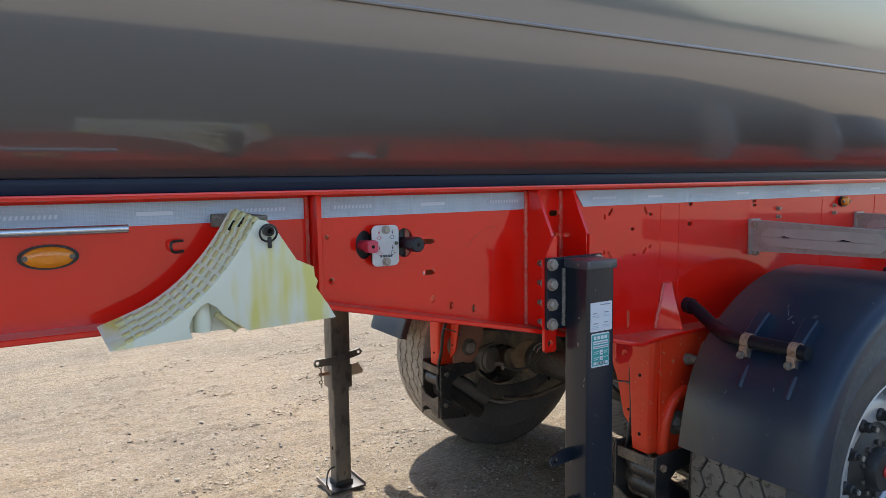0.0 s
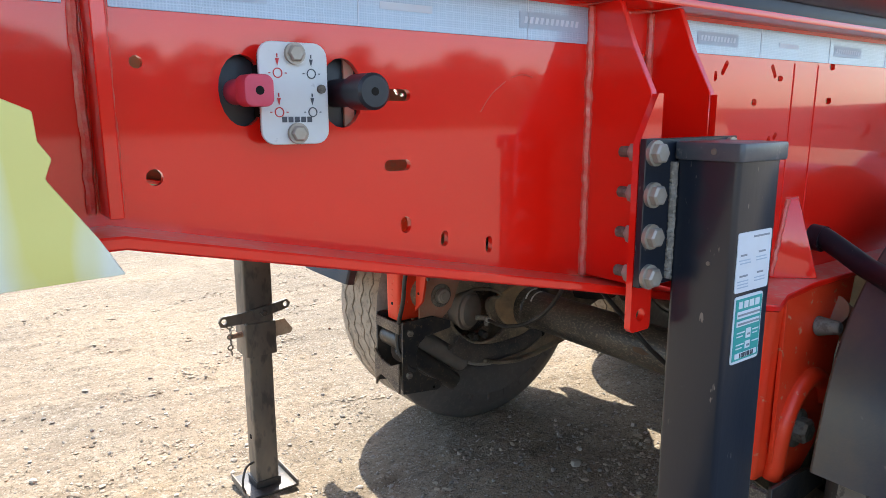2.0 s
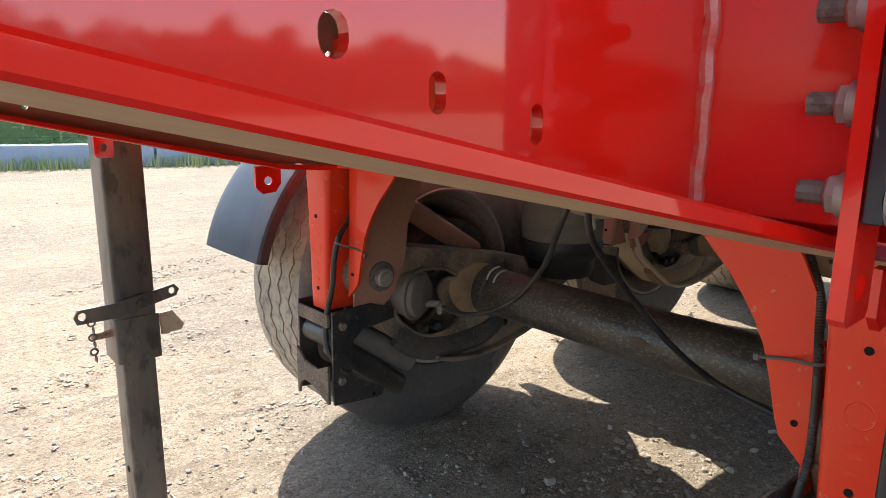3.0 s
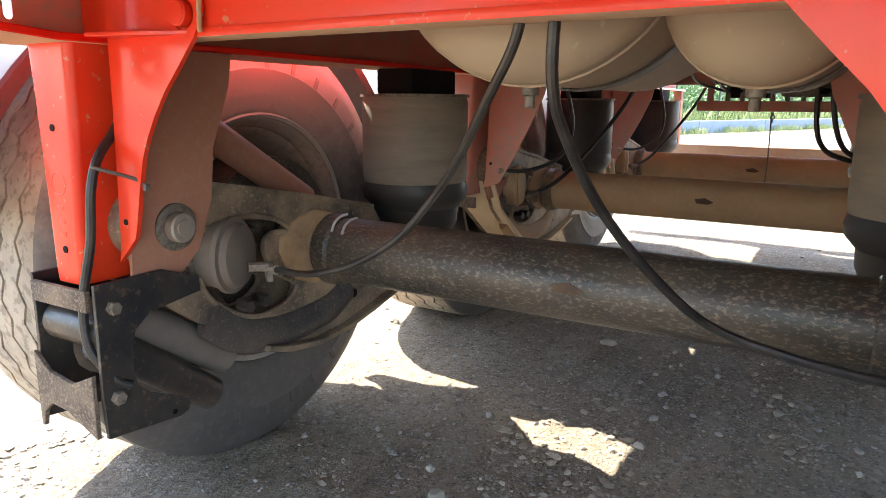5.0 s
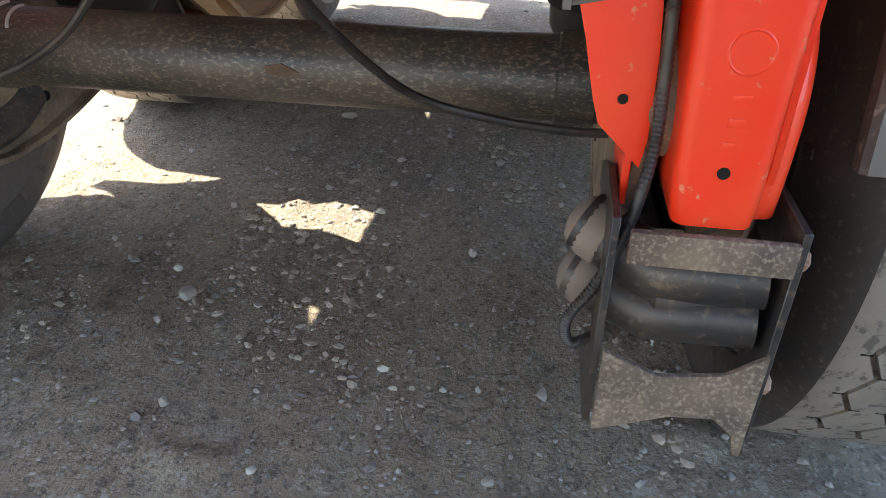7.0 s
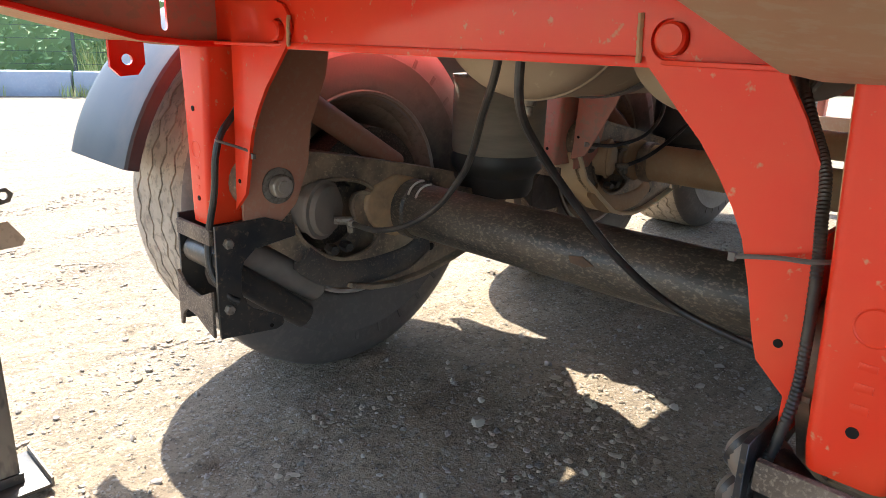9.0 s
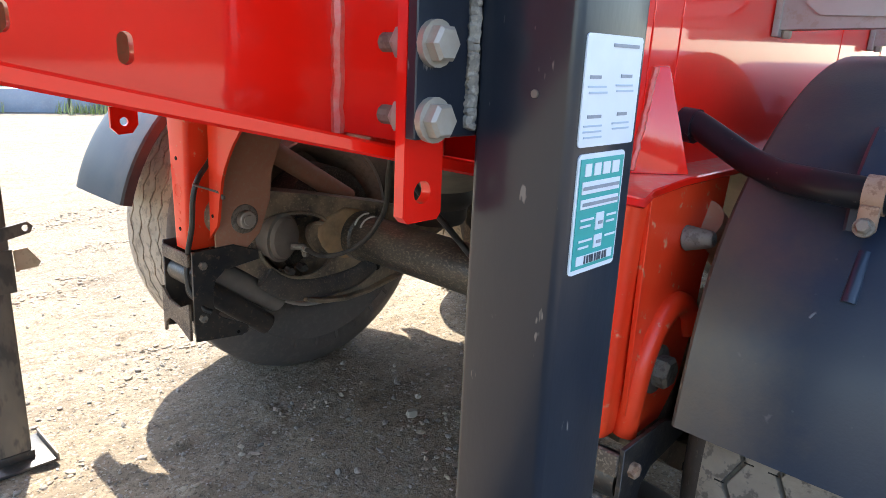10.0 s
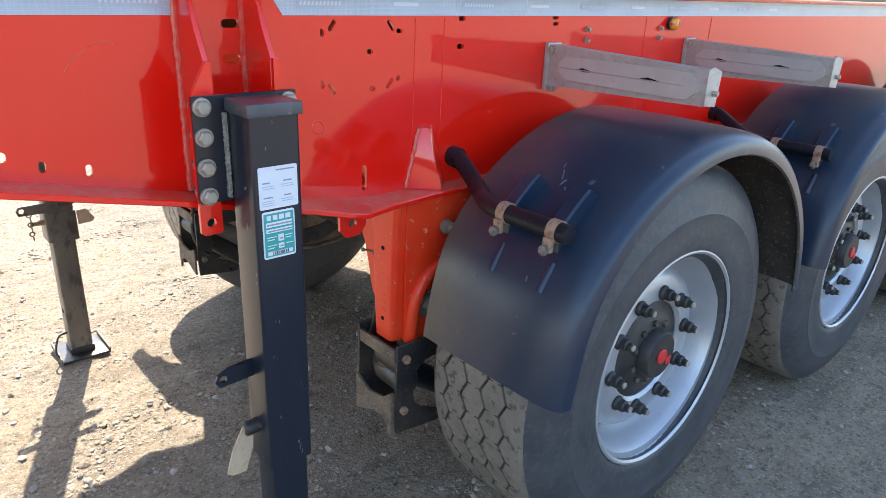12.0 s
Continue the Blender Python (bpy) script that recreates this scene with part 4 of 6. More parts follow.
# ---- wheels ----
def tyre_mesh(r=0.535, half=0.189, rim=0.293):
    """Side walls with steps and a tread with zigzag grooves; turned about y, outer side at -y."""
    seg, bm = 168, bmesh.new()
    prof = []        # (radius, y, zigzag weight)
    prof += [(rim - 0.006, -half + 0.035, 0), (rim, -half + 0.014, 0), (rim + 0.010, -half + 0.003, 0), (rim + 0.028, -half - 0.003, 0), (rim + 0.034, -half - 0.002, 0),
             (rim + 0.060, -half - 0.008, 0), (rim + 0.066, -half - 0.0065, 0), (rim + 0.12, -half - 0.012, 0), (rim + 0.126, -half - 0.008, 0), (rim + 0.165, -half - 0.003, 0),
             (r - 0.058, -half + 0.006, 0), (r - 0.036, -half + 0.016, 0), (r - 0.012, -half + 0.034, 0), (r - 0.003, -half + 0.048, 0)]
    g, depth, gw = [-0.096, -0.032, 0.032, 0.096], 0.013, 0.0042
    for k, y in enumerate(g):
        w = 1 if k % 2 else -1
        prof += [(r, y - gw, w), (r - depth, y - gw * 0.6, w), (r - depth, y + gw * 0.6, w), (r, y + gw, w)]
    left = [p for p in prof[:14]]
    prof += [(a, -b, 0) for a, b, _ in reversed(left)]
    rows = []
    for k in range(seg):
        t = 2 * math.pi * k / seg
        z = (abs((k % 4) - 2) - 1) * 0.010
        rows.append([bm.verts.new((rr * math.sin(t), y + z * w, rr * math.cos(t))) for rr, y, w in prof])
    for k in range(seg):
        a, b = rows[k], rows[(k + 1) % seg]
        for i in range(len(prof) - 1):
            f = bm.faces.new((a[i], a[i + 1], b[i + 1], b[i]))
            if 12 <= i <= len(prof) - 15:
                f.material_index = 1
            elif i > len(prof) - 15:
                f.material_index = 2
    bmesh.ops.recalc_face_normals(bm, faces=bm.faces)
    return bm


def wheel(x, far, group):
    w = thing("wheel", (x, 1.300, 0.535), "worn black truck tyre on a silver steel rim, standing on gravel", "wheel", group, mirror=far)
    bm = tyre_mesh()
    for v in bm.verts:
        v.co += Vector((x, 1.300, 0.535))
    ty = part("tyre", bm, RUBBER, w, "black rubber tyre with dusty tread")
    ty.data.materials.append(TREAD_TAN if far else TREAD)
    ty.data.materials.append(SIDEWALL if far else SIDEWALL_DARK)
    if not far:
        cuts = bmesh.new()
        for k in range(84):
            t = 2 * math.pi * 2 * k / 168
            for j, gy in enumerate((-0.096, -0.032, 0.032, 0.096)):
                out = (1 if k % 2 == 0 else -1) * (1 if j % 2 else -1)
                y0 = gy + out * 0.010
                q = box(-0.0010, 0.0010, min(y0, y0 + out * 0.013), max(y0, y0 + out * 0.013), 0.5345, 0.5353)
                bmesh.ops.rotate(q, verts=q.verts, cent=(0, 0, 0), matrix=Matrix.Rotation(t, 3, "Y"))
                for v in q.verts:
                    v.co += Vector((x, 1.300, 0.535))
                add(cuts, q)
        tagged(part("tread_sipes", cuts, INSIDE, ty), "thin dark cuts between tread blocks", kind="stuff")
    for k in range(30):
        if k % 10 < 7:
            t = 2 * math.pi * (k + 0.3) / 30
            bar = box(-0.007, 0.007, 0.0, 0.0030, 0.400, 0.446, 0.0012, 1)
            bmesh.ops.rotate(bar, verts=bar.verts, cent=(0, 0, 0), matrix=Matrix.Rotation(t, 3, "Y"))
            for v in bar.verts:
                v.co += Vector((x, 1.300 + 0.1962, 0.535))
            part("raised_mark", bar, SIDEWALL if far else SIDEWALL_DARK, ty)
    ry = 1.122
    rim = [(0.294, -0.008), (0.300, -0.013), (0.306, -0.011), (0.307, -0.004), (0.300, 0.012), (0.286, 0.016), (0.272, 0.040), (0.268, 0.075), (0.255, 0.100), (0.244, 0.108), (0.240, 0.092), (0.228, 0.070), (0.205, 0.056), (0.175, 0.052), (0.150, 0.052), (0.141, 0.060), (0.141, 0.10),
           (0.26, 0.13), (0.262, 0.30), (0.292, 0.335), (0.300, 0.352), (0.304, 0.366), (0.298, 0.371), (0.291, 0.366), (0.287, 0.352), (0.272, 0.338), (0.268, 0.322), (0.256, 0.312), (0.250, 0.290), (0.238, 0.270), (0.236, 0.135), (0.10, 0.125)]
    rm = part("rim", lathe(rim, (x, ry, 0.545), (0, 1, 0), 64), RIM, w, "silver painted steel rim")
    rm.data.materials.append(RIM_IN)
    rm.data.materials.append(RIM_LIP)
    for f in rm.data.polygons:
        d = f.center.y + ORIGIN[w.name].y
        d = 2 * YC - d if far else d
        if d > ry + 0.115:
            f.material_index = 2 if d > ry + 0.362 else 1
    hb = part("hub", lathe([(0, 0.012), (0.062, 0.012), (0.068, 0.020), (0.070, 0.044), (0.098, 0.048), (0.104, 0.052), (0.118, 0.058), (0.140, 0.064), (0.140, 0.12)], (x, ry, 0.545), (0, 1, 0), 40), HUB, w, "black hub cap")
    part("hub_mark", cyl((x, ry + 0.013, 0.545), (x, ry + 0.006, 0.545), 0.021, 20, 0.002), HUB_RED, hb, "red round hub mark")
    part("hub_mark", box(x + 0.024, x + 0.046, ry + 0.008, ry + 0.013, 0.512, 0.535, 0.002), HUB_RED, hb)
    for i in range(10):
        t = 2 * math.pi * (i + 0.25) / 10
        px, pz = x + 0.1675 * math.sin(t), 0.545 + 0.1675 * math.cos(t)
        nut = lathe([(0, 0), (0.021, 0), (0.021, -0.006), (0.0165, -0.012), (0.0165, -0.026), (0.013, -0.030), (0.0105, -0.030), (0.0105, -0.040), (0.007, -0.042), (0, -0.042)], (px, ry + 0.052, pz), (0, 1, 0), 12)
        part("wheel_nut", nut, HUB, rm, "black wheel nut" if i == 0 else "")
        part("stud_end", cyl((px, ry + 0.0105, pz), (px, ry + 0.0055, pz), 0.0085, 10, 0.001), BOLT, rm)
    for i in range(10):
        t = 2 * math.pi * i / 10
        px, pz = x + 0.085 * math.sin(t), 0.545 + 0.085 * math.cos(t)
        part("hub_bolt", hexbolt((px, ry + 0.047, pz), (px, ry + 0.037, pz), 0.009), AXLE, hb)
    return w


near = wheel(AX, False, "trailer wheels")
farw = wheel(AX, True, "trailer wheels")
for k in (1, 2):
    copy_thing(near, pose(AX + PITCH * k, 1.300, 0.535))
    copy_thing(farw, pose(AX + PITCH * k, 2 * YC - 1.300, 0.535))


# ---- mudguards ----
def mudguard(x, far):
    g = thing("mudguard", (x, 1.27, 1.15), "scuffed black plastic mudguard arched over the wheel", "mudguard", "mudguards", mirror=far)
    cx, cz, r = (x - 0.005, 0.540, 0.618) if far else (x + 0.035, 0.545, 0.610)
    wide = 1.08 if far else 1.0
    a0, a1, n = radians(-77 if far else -82), radians(94 if far else 84), 46
    prof = [(1.488, -0.030), (1.490, -0.006), (1.484, 0.0), (1.42, 0.002), (1.30, 0.003), (1.18, 0.002), (1.115, 0.0), (1.085, -0.004), (1.065, -0.012), (1.055, -0.026), (1.053, -0.052), (1.058, -0.056)]
    if far:
        prof = [(min(y, 1.440) if y > 1.45 else y, d) for y, d in prof[:2]] + [(1.434, 0.0)] + prof[3:]
    bm, rows = bmesh.new(), []
    for k in range(n + 1):
        t = a0 + (a1 - a0) * k / n
        u = 0.0 if far else min(1.0, max(0.0, (-math.degrees(t) - 50) / 30))
        tuck = 0.030 * u * u * (3 - 2 * u)
        rows.append([bm.verts.new((cx + tuck + (r + d) * wide * math.sin(t), y, cz + (r + d) * math.cos(t))) for y, d in prof])
    for p, q in zip(rows, rows[1:]):
        for i in range(len(prof) - 1):
            bm.faces.new((p[i], p[i + 1], q[i + 1], q[i]))
    bmesh.ops.recalc_face_normals(bm, faces=bm.faces)
    bmesh.ops.solidify(bm, geom=bm.faces, thickness=0.006)
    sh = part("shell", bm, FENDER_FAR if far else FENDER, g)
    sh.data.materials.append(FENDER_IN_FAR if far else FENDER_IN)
    hub = Vector((cx, 0, cz)) - ORIGIN[g.name]
    for f in sh.data.polygons:
        way = Vector((f.center.x - hub.x, 0, f.center.z - hub.z)).normalized()
        if f.normal.dot(way) < -0.3 or (not far and f.center.y > 0.212):
            f.material_index = 1
    if far:
        return g
    # two moulded ribs with the bent stay pipe over them
    for y in (1.330, 1.185):
        m, rb, prev = 12, bmesh.new(), None
        for k in range(m + 1):
            u = k / m
            t = radians(-51 + 15 * u)
            lift = 0.006 + 0.030 * min(1.0, u / 0.3) if u < 0.94 else 0.004
            lift = max(lift, 0.004)
            wd = 0.017 + 0.006 * u
            row = [rb.verts.new((cx + (r + h) * math.sin(t), y + dy, cz + (r + h) * math.cos(t))) for dy, h in ((-wd, -0.002), (-wd * 0.95, lift - 0.004), (-wd * 0.72, lift), (wd * 0.72, lift), (wd * 0.95, lift - 0.004), (wd, -0.002))]
            if prev:
                for i in range(5):
                    rb.faces.new((prev[i], prev[i + 1], row[i + 1], row[i]))
            prev = row
        bmesh.ops.recalc_face_normals(rb, faces=rb.faces)
        part("rib", rb, FENDER, g)
        t0, t1 = radians(-59.5), radians(-53)
        pocket = tube([(cx + (r - 0.004) * math.sin(t0 + (t1 - t0) * k / 4), y - 0.016, cz + (r - 0.004) * math.cos(t0 + (t1 - t0) * k / 4)) for k in range(5)], 0.009, 12, 1)
        part("drain_pocket", pocket, FENDER, g)
    # pale rubbed marks above the ribs
    for y, deg, turn, length in ((1.285, -33.5, 0.5, 0.030), (1.268, -35.5, -0.3, 0.018), (1.300, -31.0, 0.2, 0.014), (1.252, -37.0, 0.8, 0.010), (1.210, -58.0, 0.3, 0.012), (1.345, -62.0, -0.6, 0.010)) if x < 2.5 else ():
        t = radians(deg)
        out, along = Vector((math.sin(t), 0, math.cos(t))), Vector((math.cos(t), 0, -math.sin(t)))
        mid = Vector((cx, y, cz)) + out * (r + 0.0028)
        way = along * math.cos(turn) + Vector((0, 1, 0)) * math.sin(turn)
        mark = tube([mid - way * length / 2, mid + way * length * 0.1 + along * 0.002, mid + way * length / 2], 0.0016, 8, 3)
        part("scuff_mark", mark, SCUFF, g, "pale rubbed scuff in the plastic")
    px, pz = x - 0.450, 0.983
    part("stay_pipe", tube([(x - 0.345, 1.618, 1.040), (x - 0.349, 1.595, 1.038), (x - 0.358, 1.550, 1.018), (x - 0.376, 1.495, 0.995), (x - 0.405, 1.440, 0.984), (px + 0.012, 1.385, 0.984), (px, 1.330, pz), (px, 1.25, pz), (px, 1.135, pz)], 0.021, 16), PIPE, g, "black bent stay pipe")
    part("pipe_collar", tube([(x - 0.345, 1.620, 1.036), (x - 0.347, 1.594, 1.034)], 0.027, 16, 1), PIPE, g)
    for y in (1.315, 1.170):
        part("clamp", lathe([(0.022, -0.012), (0.0245, -0.012), (0.0245, 0.012), (0.022, 0.012)], (px, y, pz), (0, 1, 0), 20, True), RUST, g, "rusty orange pipe clamp")
        part("clamp_tail", box(px - 0.030, px - 0.017, y - 0.011, y + 0.011, pz - 0.042, pz - 0.010, 0.003), RUST, g)
        part("clamp_bolt", hexbolt((px - 0.034, y, pz - 0.036), (px - 0.046, y, pz - 0.031), 0.009, 0.012), BARE, g)
    return g


for k in range(3):
    for far in (False, True):
        mudguard(AX + PITCH * k, far)

# ---- tipper body ----
body = thing("tipper_body", (1.5, YC, 1.475), "dark grey half-pipe steel tipper body on the chassis", "tipper body")


def shell():
    """Half-round trough, open on top, with an outer skin and an inner one."""
    side = [(1.600, 1.478), (1.558, 1.495), (1.517, 1.514), (1.480, 1.537), (1.443, 1.563), (1.409, 1.593), (1.379, 1.626), (1.351, 1.662), (1.327, 1.700), (1.309, 1.742), (1.298, 1.785), (1.281, 1.873)]
    top = 2.90
    side = smooth_path([(0, a, b) for a, b in side], 4)
    side = [(p.y, p.z) for p in side] + [(1.281 - 0.145 * (z - 1.873), z) for z in (2.1, 2.4, 2.7, top)]
    outer = list(reversed(side)) + [(2 * YC - y, z) for y, z in side]
    inner = [(YC + (y - YC) * 0.99, z + 0.012) for y, z in reversed(outer)]
    bm = bmesh.new()
    loop = outer + inner
    a = [bm.verts.new((X0 + 0.15, y, z)) for y, z in loop]
    b = [bm.verts.new((X1 - 0.1, y, z)) for y, z in loop]
    m = len(loop)
    for i in range(m):
        bm.faces.new((a[i], a[(i + 1) % m], b[(i + 1) % m], b[i]))
    k = len(outer)
    for s in (a, b):
        for i in range(k - 1):
            bm.faces.new((s[i], s[i + 1], s[m - 2 - i], s[m - 1 - i]))
    bmesh.ops.recalc_face_normals(bm, faces=bm.faces)
    return bm


part("trough", shell(), BODY, body, smooth=60)


def end_wall(x):
    """Flat plate closing the trough at one end."""
    side = [(1.612, 1.490), (1.525, 1.525), (1.450, 1.574), (1.386, 1.636), (1.334, 1.710), (1.306, 1.790), (1.290, 1.873), (1.150, 2.88)]
    return prism(side + [(2 * YC - y, z) for y, z in reversed(side)], "x", x, x + 0.012)


for x in (X0 + 0.155, X1 - 0.117):
    part("end_wall", end_wall(x), BODY, body)
for y in (1.600, 2 * YC - 1.600 - 0.08):
    part("sub_rail", box(X0 + 0.1, X1 - 0.05, y, y + 0.08, 1.447, 1.478, 0.005), RAIL, body, "black body rail lying on the beam")
# ---- gussets and brackets on the beams ----
def leg_bracket(far):
    b = thing("leg_bracket", (0.99, 1.56, 1.0), "glossy red welded bracket on the beam for the landing leg", "bracket", "leg brackets", mirror=far)
    edge = [(1.619, 1.434), (1.570, 1.434), (1.545, 1.375), (1.512, 1.315), (1.512, 1.255)]
    for x, lo in ((0.930, 1.055), (1.058, 1.026)):
        part("gusset", prism(edge + [(1.512, lo), (1.619, lo)], "x", x, x + 0.010, 0.001), RED, b)
        part("weld", weld_bead((x - 0.003, 1.617, lo), (x - 0.003, 1.617, 1.43), 0.0055, 34, 3), WELD, b, "rough painted weld")
    plate = [(0.897, 1.250), (0.897, 1.062), (0.897, 1.004), (0.902, 0.999), (0.934, 0.999), (0.938, 1.004), (0.938, 1.062), (1.095, 1.062), (1.095, 1.250), (1.070, 1.312), (1.058, 1.312), (1.058, 1.250), (0.940, 1.250), (0.940, 1.312), (0.930, 1.312)]
    bp = part("bolting_plate", prism(plate, "y", 1.501, 1.511, holes=[ring(0.917, 1.022, 0.009, 14)]), RED, b)
    for x in (0.911, 1.077):
        for z in (1.238, 1.185, 1.131, 1.078):
            part("nut", hexbolt((x, 1.512, z), (x, 1.524, z), 0.0125, 0.014), BOLT, bp, "zinc nut")
            part("bolt_shank", cyl((x, 1.52, z), (x, 1.540, z), 0.0075, 10), BARE, bp)
    return b


def landing_leg(far):
    dx = -0.042 if far else 0.0
    g = thing("landing_leg", (1.0 + dx, 1.443, 0.0), "black square steel landing leg standing on gravel beside the axle", "landing leg", "landing legs", mirror=far)
    X = lambda x: x + dx
    part("outer_tube", prism(rounded(X(0.955), X(1.050), 1.398, 1.487, 0.007, 3), "z", 0.505, 1.229), LEG_WORN if far else BLACK, g)
    cap = prism(rounded(X(0.950), X(1.056), 1.392, 1.488, 0.006, 3), "z", 1.229, 1.252)
    part("cap", bevel(cap, 0.003, 2, 60), LEG_CAP, g, "scuffed dark pressed end cap with sky light in its colour")
    part("rivet", cyl((X(0.9505), 1.43, 1.241), (X(0.9485), 1.43, 1.241), 0.004, 10), BARE, g)
    part("inner_tube", prism(rounded(X(0.963), X(1.042), 1.406, 1.479, 0.006, 3), "z", 0.035, 0.51), LEG_WORN if far else BLACK, g, "worn sliding inner tube")
    part("pin_hole", cyl((X(0.9615), 1.443, 0.20), (X(0.9655), 1.443, 0.20), 0.009, 14), INSIDE, g)
    part("pin_hole", cyl((X(0.9535), 1.43, 1.10), (X(0.9565), 1.43, 1.10), 0.003, 10), BARE, g)
    foot = box(X(0.915), X(1.090), 1.355, 1.530, 0.012, 0.022, 0.003)
    part("foot_plate", foot, BLACK_WORN, g, "worn steel foot plate")
    for a, b_, c, d in ((0.913, 0.918, 1.355, 1.530), (1.087, 1.092, 1.355, 1.530)):
        part("foot_lip", box(X(a), X(b_), c, d, 0.012, 0.036, 0.001), BARE, g)
    part("foot_collar", box(X(0.958), X(1.047), 1.401, 1.484, 0.020, 0.045, 0.003), BLACK_WORN, g)
    part("foot_handle", tube([(X(0.920), 1.50 if far else 1.39, 0.02), (X(0.905), 1.50 if far else 1.39, 0.06), (X(0.922), 1.49 if far else 1.40, 0.115), (X(0.958), 1.47 if far else 1.42, 0.118)], 0.004, 8, 6), BLACK_WORN, g, "bent wire handle")
    if far:
        part("sleeve", prism(rounded(X(0.950), X(1.055), 1.392, 1.492, 0.006, 3), "z", 0.500, 0.612), LEG_WORN, g)
        ear = [(X(0.868), 0.622), (X(0.862), 0.640), (X(0.872), 0.656), (X(0.95), 0.658), (X(1.06), 0.676), (X(1.092), 0.682), (X(1.104), 0.668), (X(1.096), 0.652), (X(1.05), 0.642), (X(0.95), 0.622)]
        part("handle_bar", prism(ear, "y", 1.494, 1.502, holes=[ring(X(0.880), 0.640, 0.009, 12), ring(X(1.086), 0.666, 0.008, 12)]), LEG_WORN, g, "flat black bar with two holes")
        part("bar_bolt", hexbolt((X(1.01), 1.502, 0.648), (X(1.01), 1.516, 0.648), 0.011), BLACK_WORN, g)
        part("lock_flag", prism([(X(1.060), 0.605), (X(1.092), 0.608), (X(1.120), 0.566), (X(1.112), 0.553), (X(1.062), 0.550)], "y", 1.47, 1.475), FLAG, g, "pale dusty locking flag")
        for i in range(6):
            z = 0.612 - 0.018 * i
            part("chain_link", lathe([(0.0075, -0.0018), (0.0105, 0), (0.0075, 0.0018), (0.0055, 0)], (X(0.905) + 0.003 * (i % 2), 1.470, z), (1, 0, 0) if i % 2 else (0, 1, 0), 10, True), BARE, g)
        part("spring_pin", cyl((X(0.905), 1.46, 0.575), (X(0.955), 1.46, 0.575), 0.010, 12, 0.002), RUST, g)
    else:
        tab = [(X(0.957), 0.742), (X(0.905), 0.738), (X(0.882), 0.728), (X(0.876), 0.716), (X(0.884), 0.702), (X(0.957), 0.706)]
        part("handle_bar", prism(tab, "y", 1.452, 1.460, holes=[ring(X(0.892), 0.719, 0.008, 12)]), BLACK, g, "flat black tab with a hole")
        part("lock_flag", prism([(X(0.945), 0.600), (X(0.921), 0.596), (X(0.895), 0.545), (X(0.882), 0.500), (X(0.892), 0.492), (X(0.922), 0.490), (X(0.940), 0.545)], "y", 1.447, 1.452), FLAG, g, "pale dusty locking flag")
        part("lock_pin", cyl((X(0.925), 1.45, 0.590), (X(0.958), 1.45, 0.590), 0.016, 14, 0.003), BLACK_WORN, g)
        part("spring_pin", cyl((X(1.049), 1.45, 0.600), (X(1.075), 1.45, 0.600), 0.009, 12, 0.002), RUST, g)
        for i in range(5):
            z = 0.592 - 0.018 * i
            part("chain_link", lathe([(0.0075, -0.0018), (0.0105, 0), (0.0075, 0.0018), (0.0055, 0)], (X(1.068), 1.45, z), (1, 0, 0) if i % 2 else (0, 1, 0), 10, True), BARE, g)
    # mounting plate
    mp = part("mounting_plate", prism([(0.895, 1.256), (1.095, 1.256), (1.095, 1.064), (0.895, 1.064)], "y", 1.489, 1.499, 0.001), BLACK, g, "black mounting plate")
    part("weld", weld_bead((X(0.951), 1.4865, 1.07), (X(0.951), 1.4865, 1.225), 0.0048, 60, 3), WELD_PALE, g, "pale bare weld")
    for x in (0.911, 1.077):
        for z in (1.238, 1.185, 1.131, 1.078):
            part("bolt", hexbolt((x, 1.488, z), (x, 1.473, z), 0.0135, 0.0165), BOLT, mp, "zinc hexagon bolt")
    if not far:
        il = part("instruction_label", prism(rounded(0.964, 1.040, 1.065, 1.142, 0.003, 3), "y", 1.3968, 1.3985), STICKER, g, "white paper instruction label with grey print")
        for x0, x1, z in ((0.998, 1.034, 1.134), (0.971, 0.985, 1.112), (1.012, 1.028, 1.113), (0.972, 0.990, 1.085), (1.012, 1.026, 1.086)):
            part("print_line", box(x0, x1, 1.3962, 1.3967, z, z + 0.0024), LABEL_GREY, il)
        for x0, z in ((0.969, 1.106), (0.971, 1.102), (1.006, 1.107), (1.008, 1.103), (0.968, 1.079), (0.968, 1.075), (0.969, 1.071), (1.006, 1.080), (1.007, 1.076)):
            part("print_line", box(x0, x0 + 0.024, 1.3962, 1.3967, z, z + 0.0014), TAPE_MARK, il)
        tl = part("type_label", prism(rounded(0.967, 1.031, 0.970, 1.060, 0.004, 3), "y", 1.3968, 1.3985), STICKER, g, "teal and white type label")
        part("label_field", box(0.9695, 1.0285, 1.3960, 1.3966, 0.974, 1.0565), STICKER_TEAL, tl)
        for x0, x1, z0, z1 in ((0.973, 1.025, 1.031, 1.040), (0.973, 1.025, 1.020, 1.027), (0.996, 1.007, 1.002, 1.015), (0.996, 1.007, 0.988, 0.998), (0.974, 1.024, 0.977, 0.984),
                               (0.975, 0.983, 1.044, 1.053), (0.987, 0.996, 1.044, 1.053), (0.999, 1.009, 1.044, 1.053), (1.012, 1.022, 1.044, 1.053)):
            part("label_field", box(x0, x1, 1.3953, 1.3959, z0, z1), STICKER, tl)
        for i in range(9):
            part("print_line", box(0.984 + 0.0036 * i, 0.9855 + 0.0036 * i + 0.0006 * (i % 3), 1.3947, 1.3952, 0.9775, 0.9835), INK, tl)
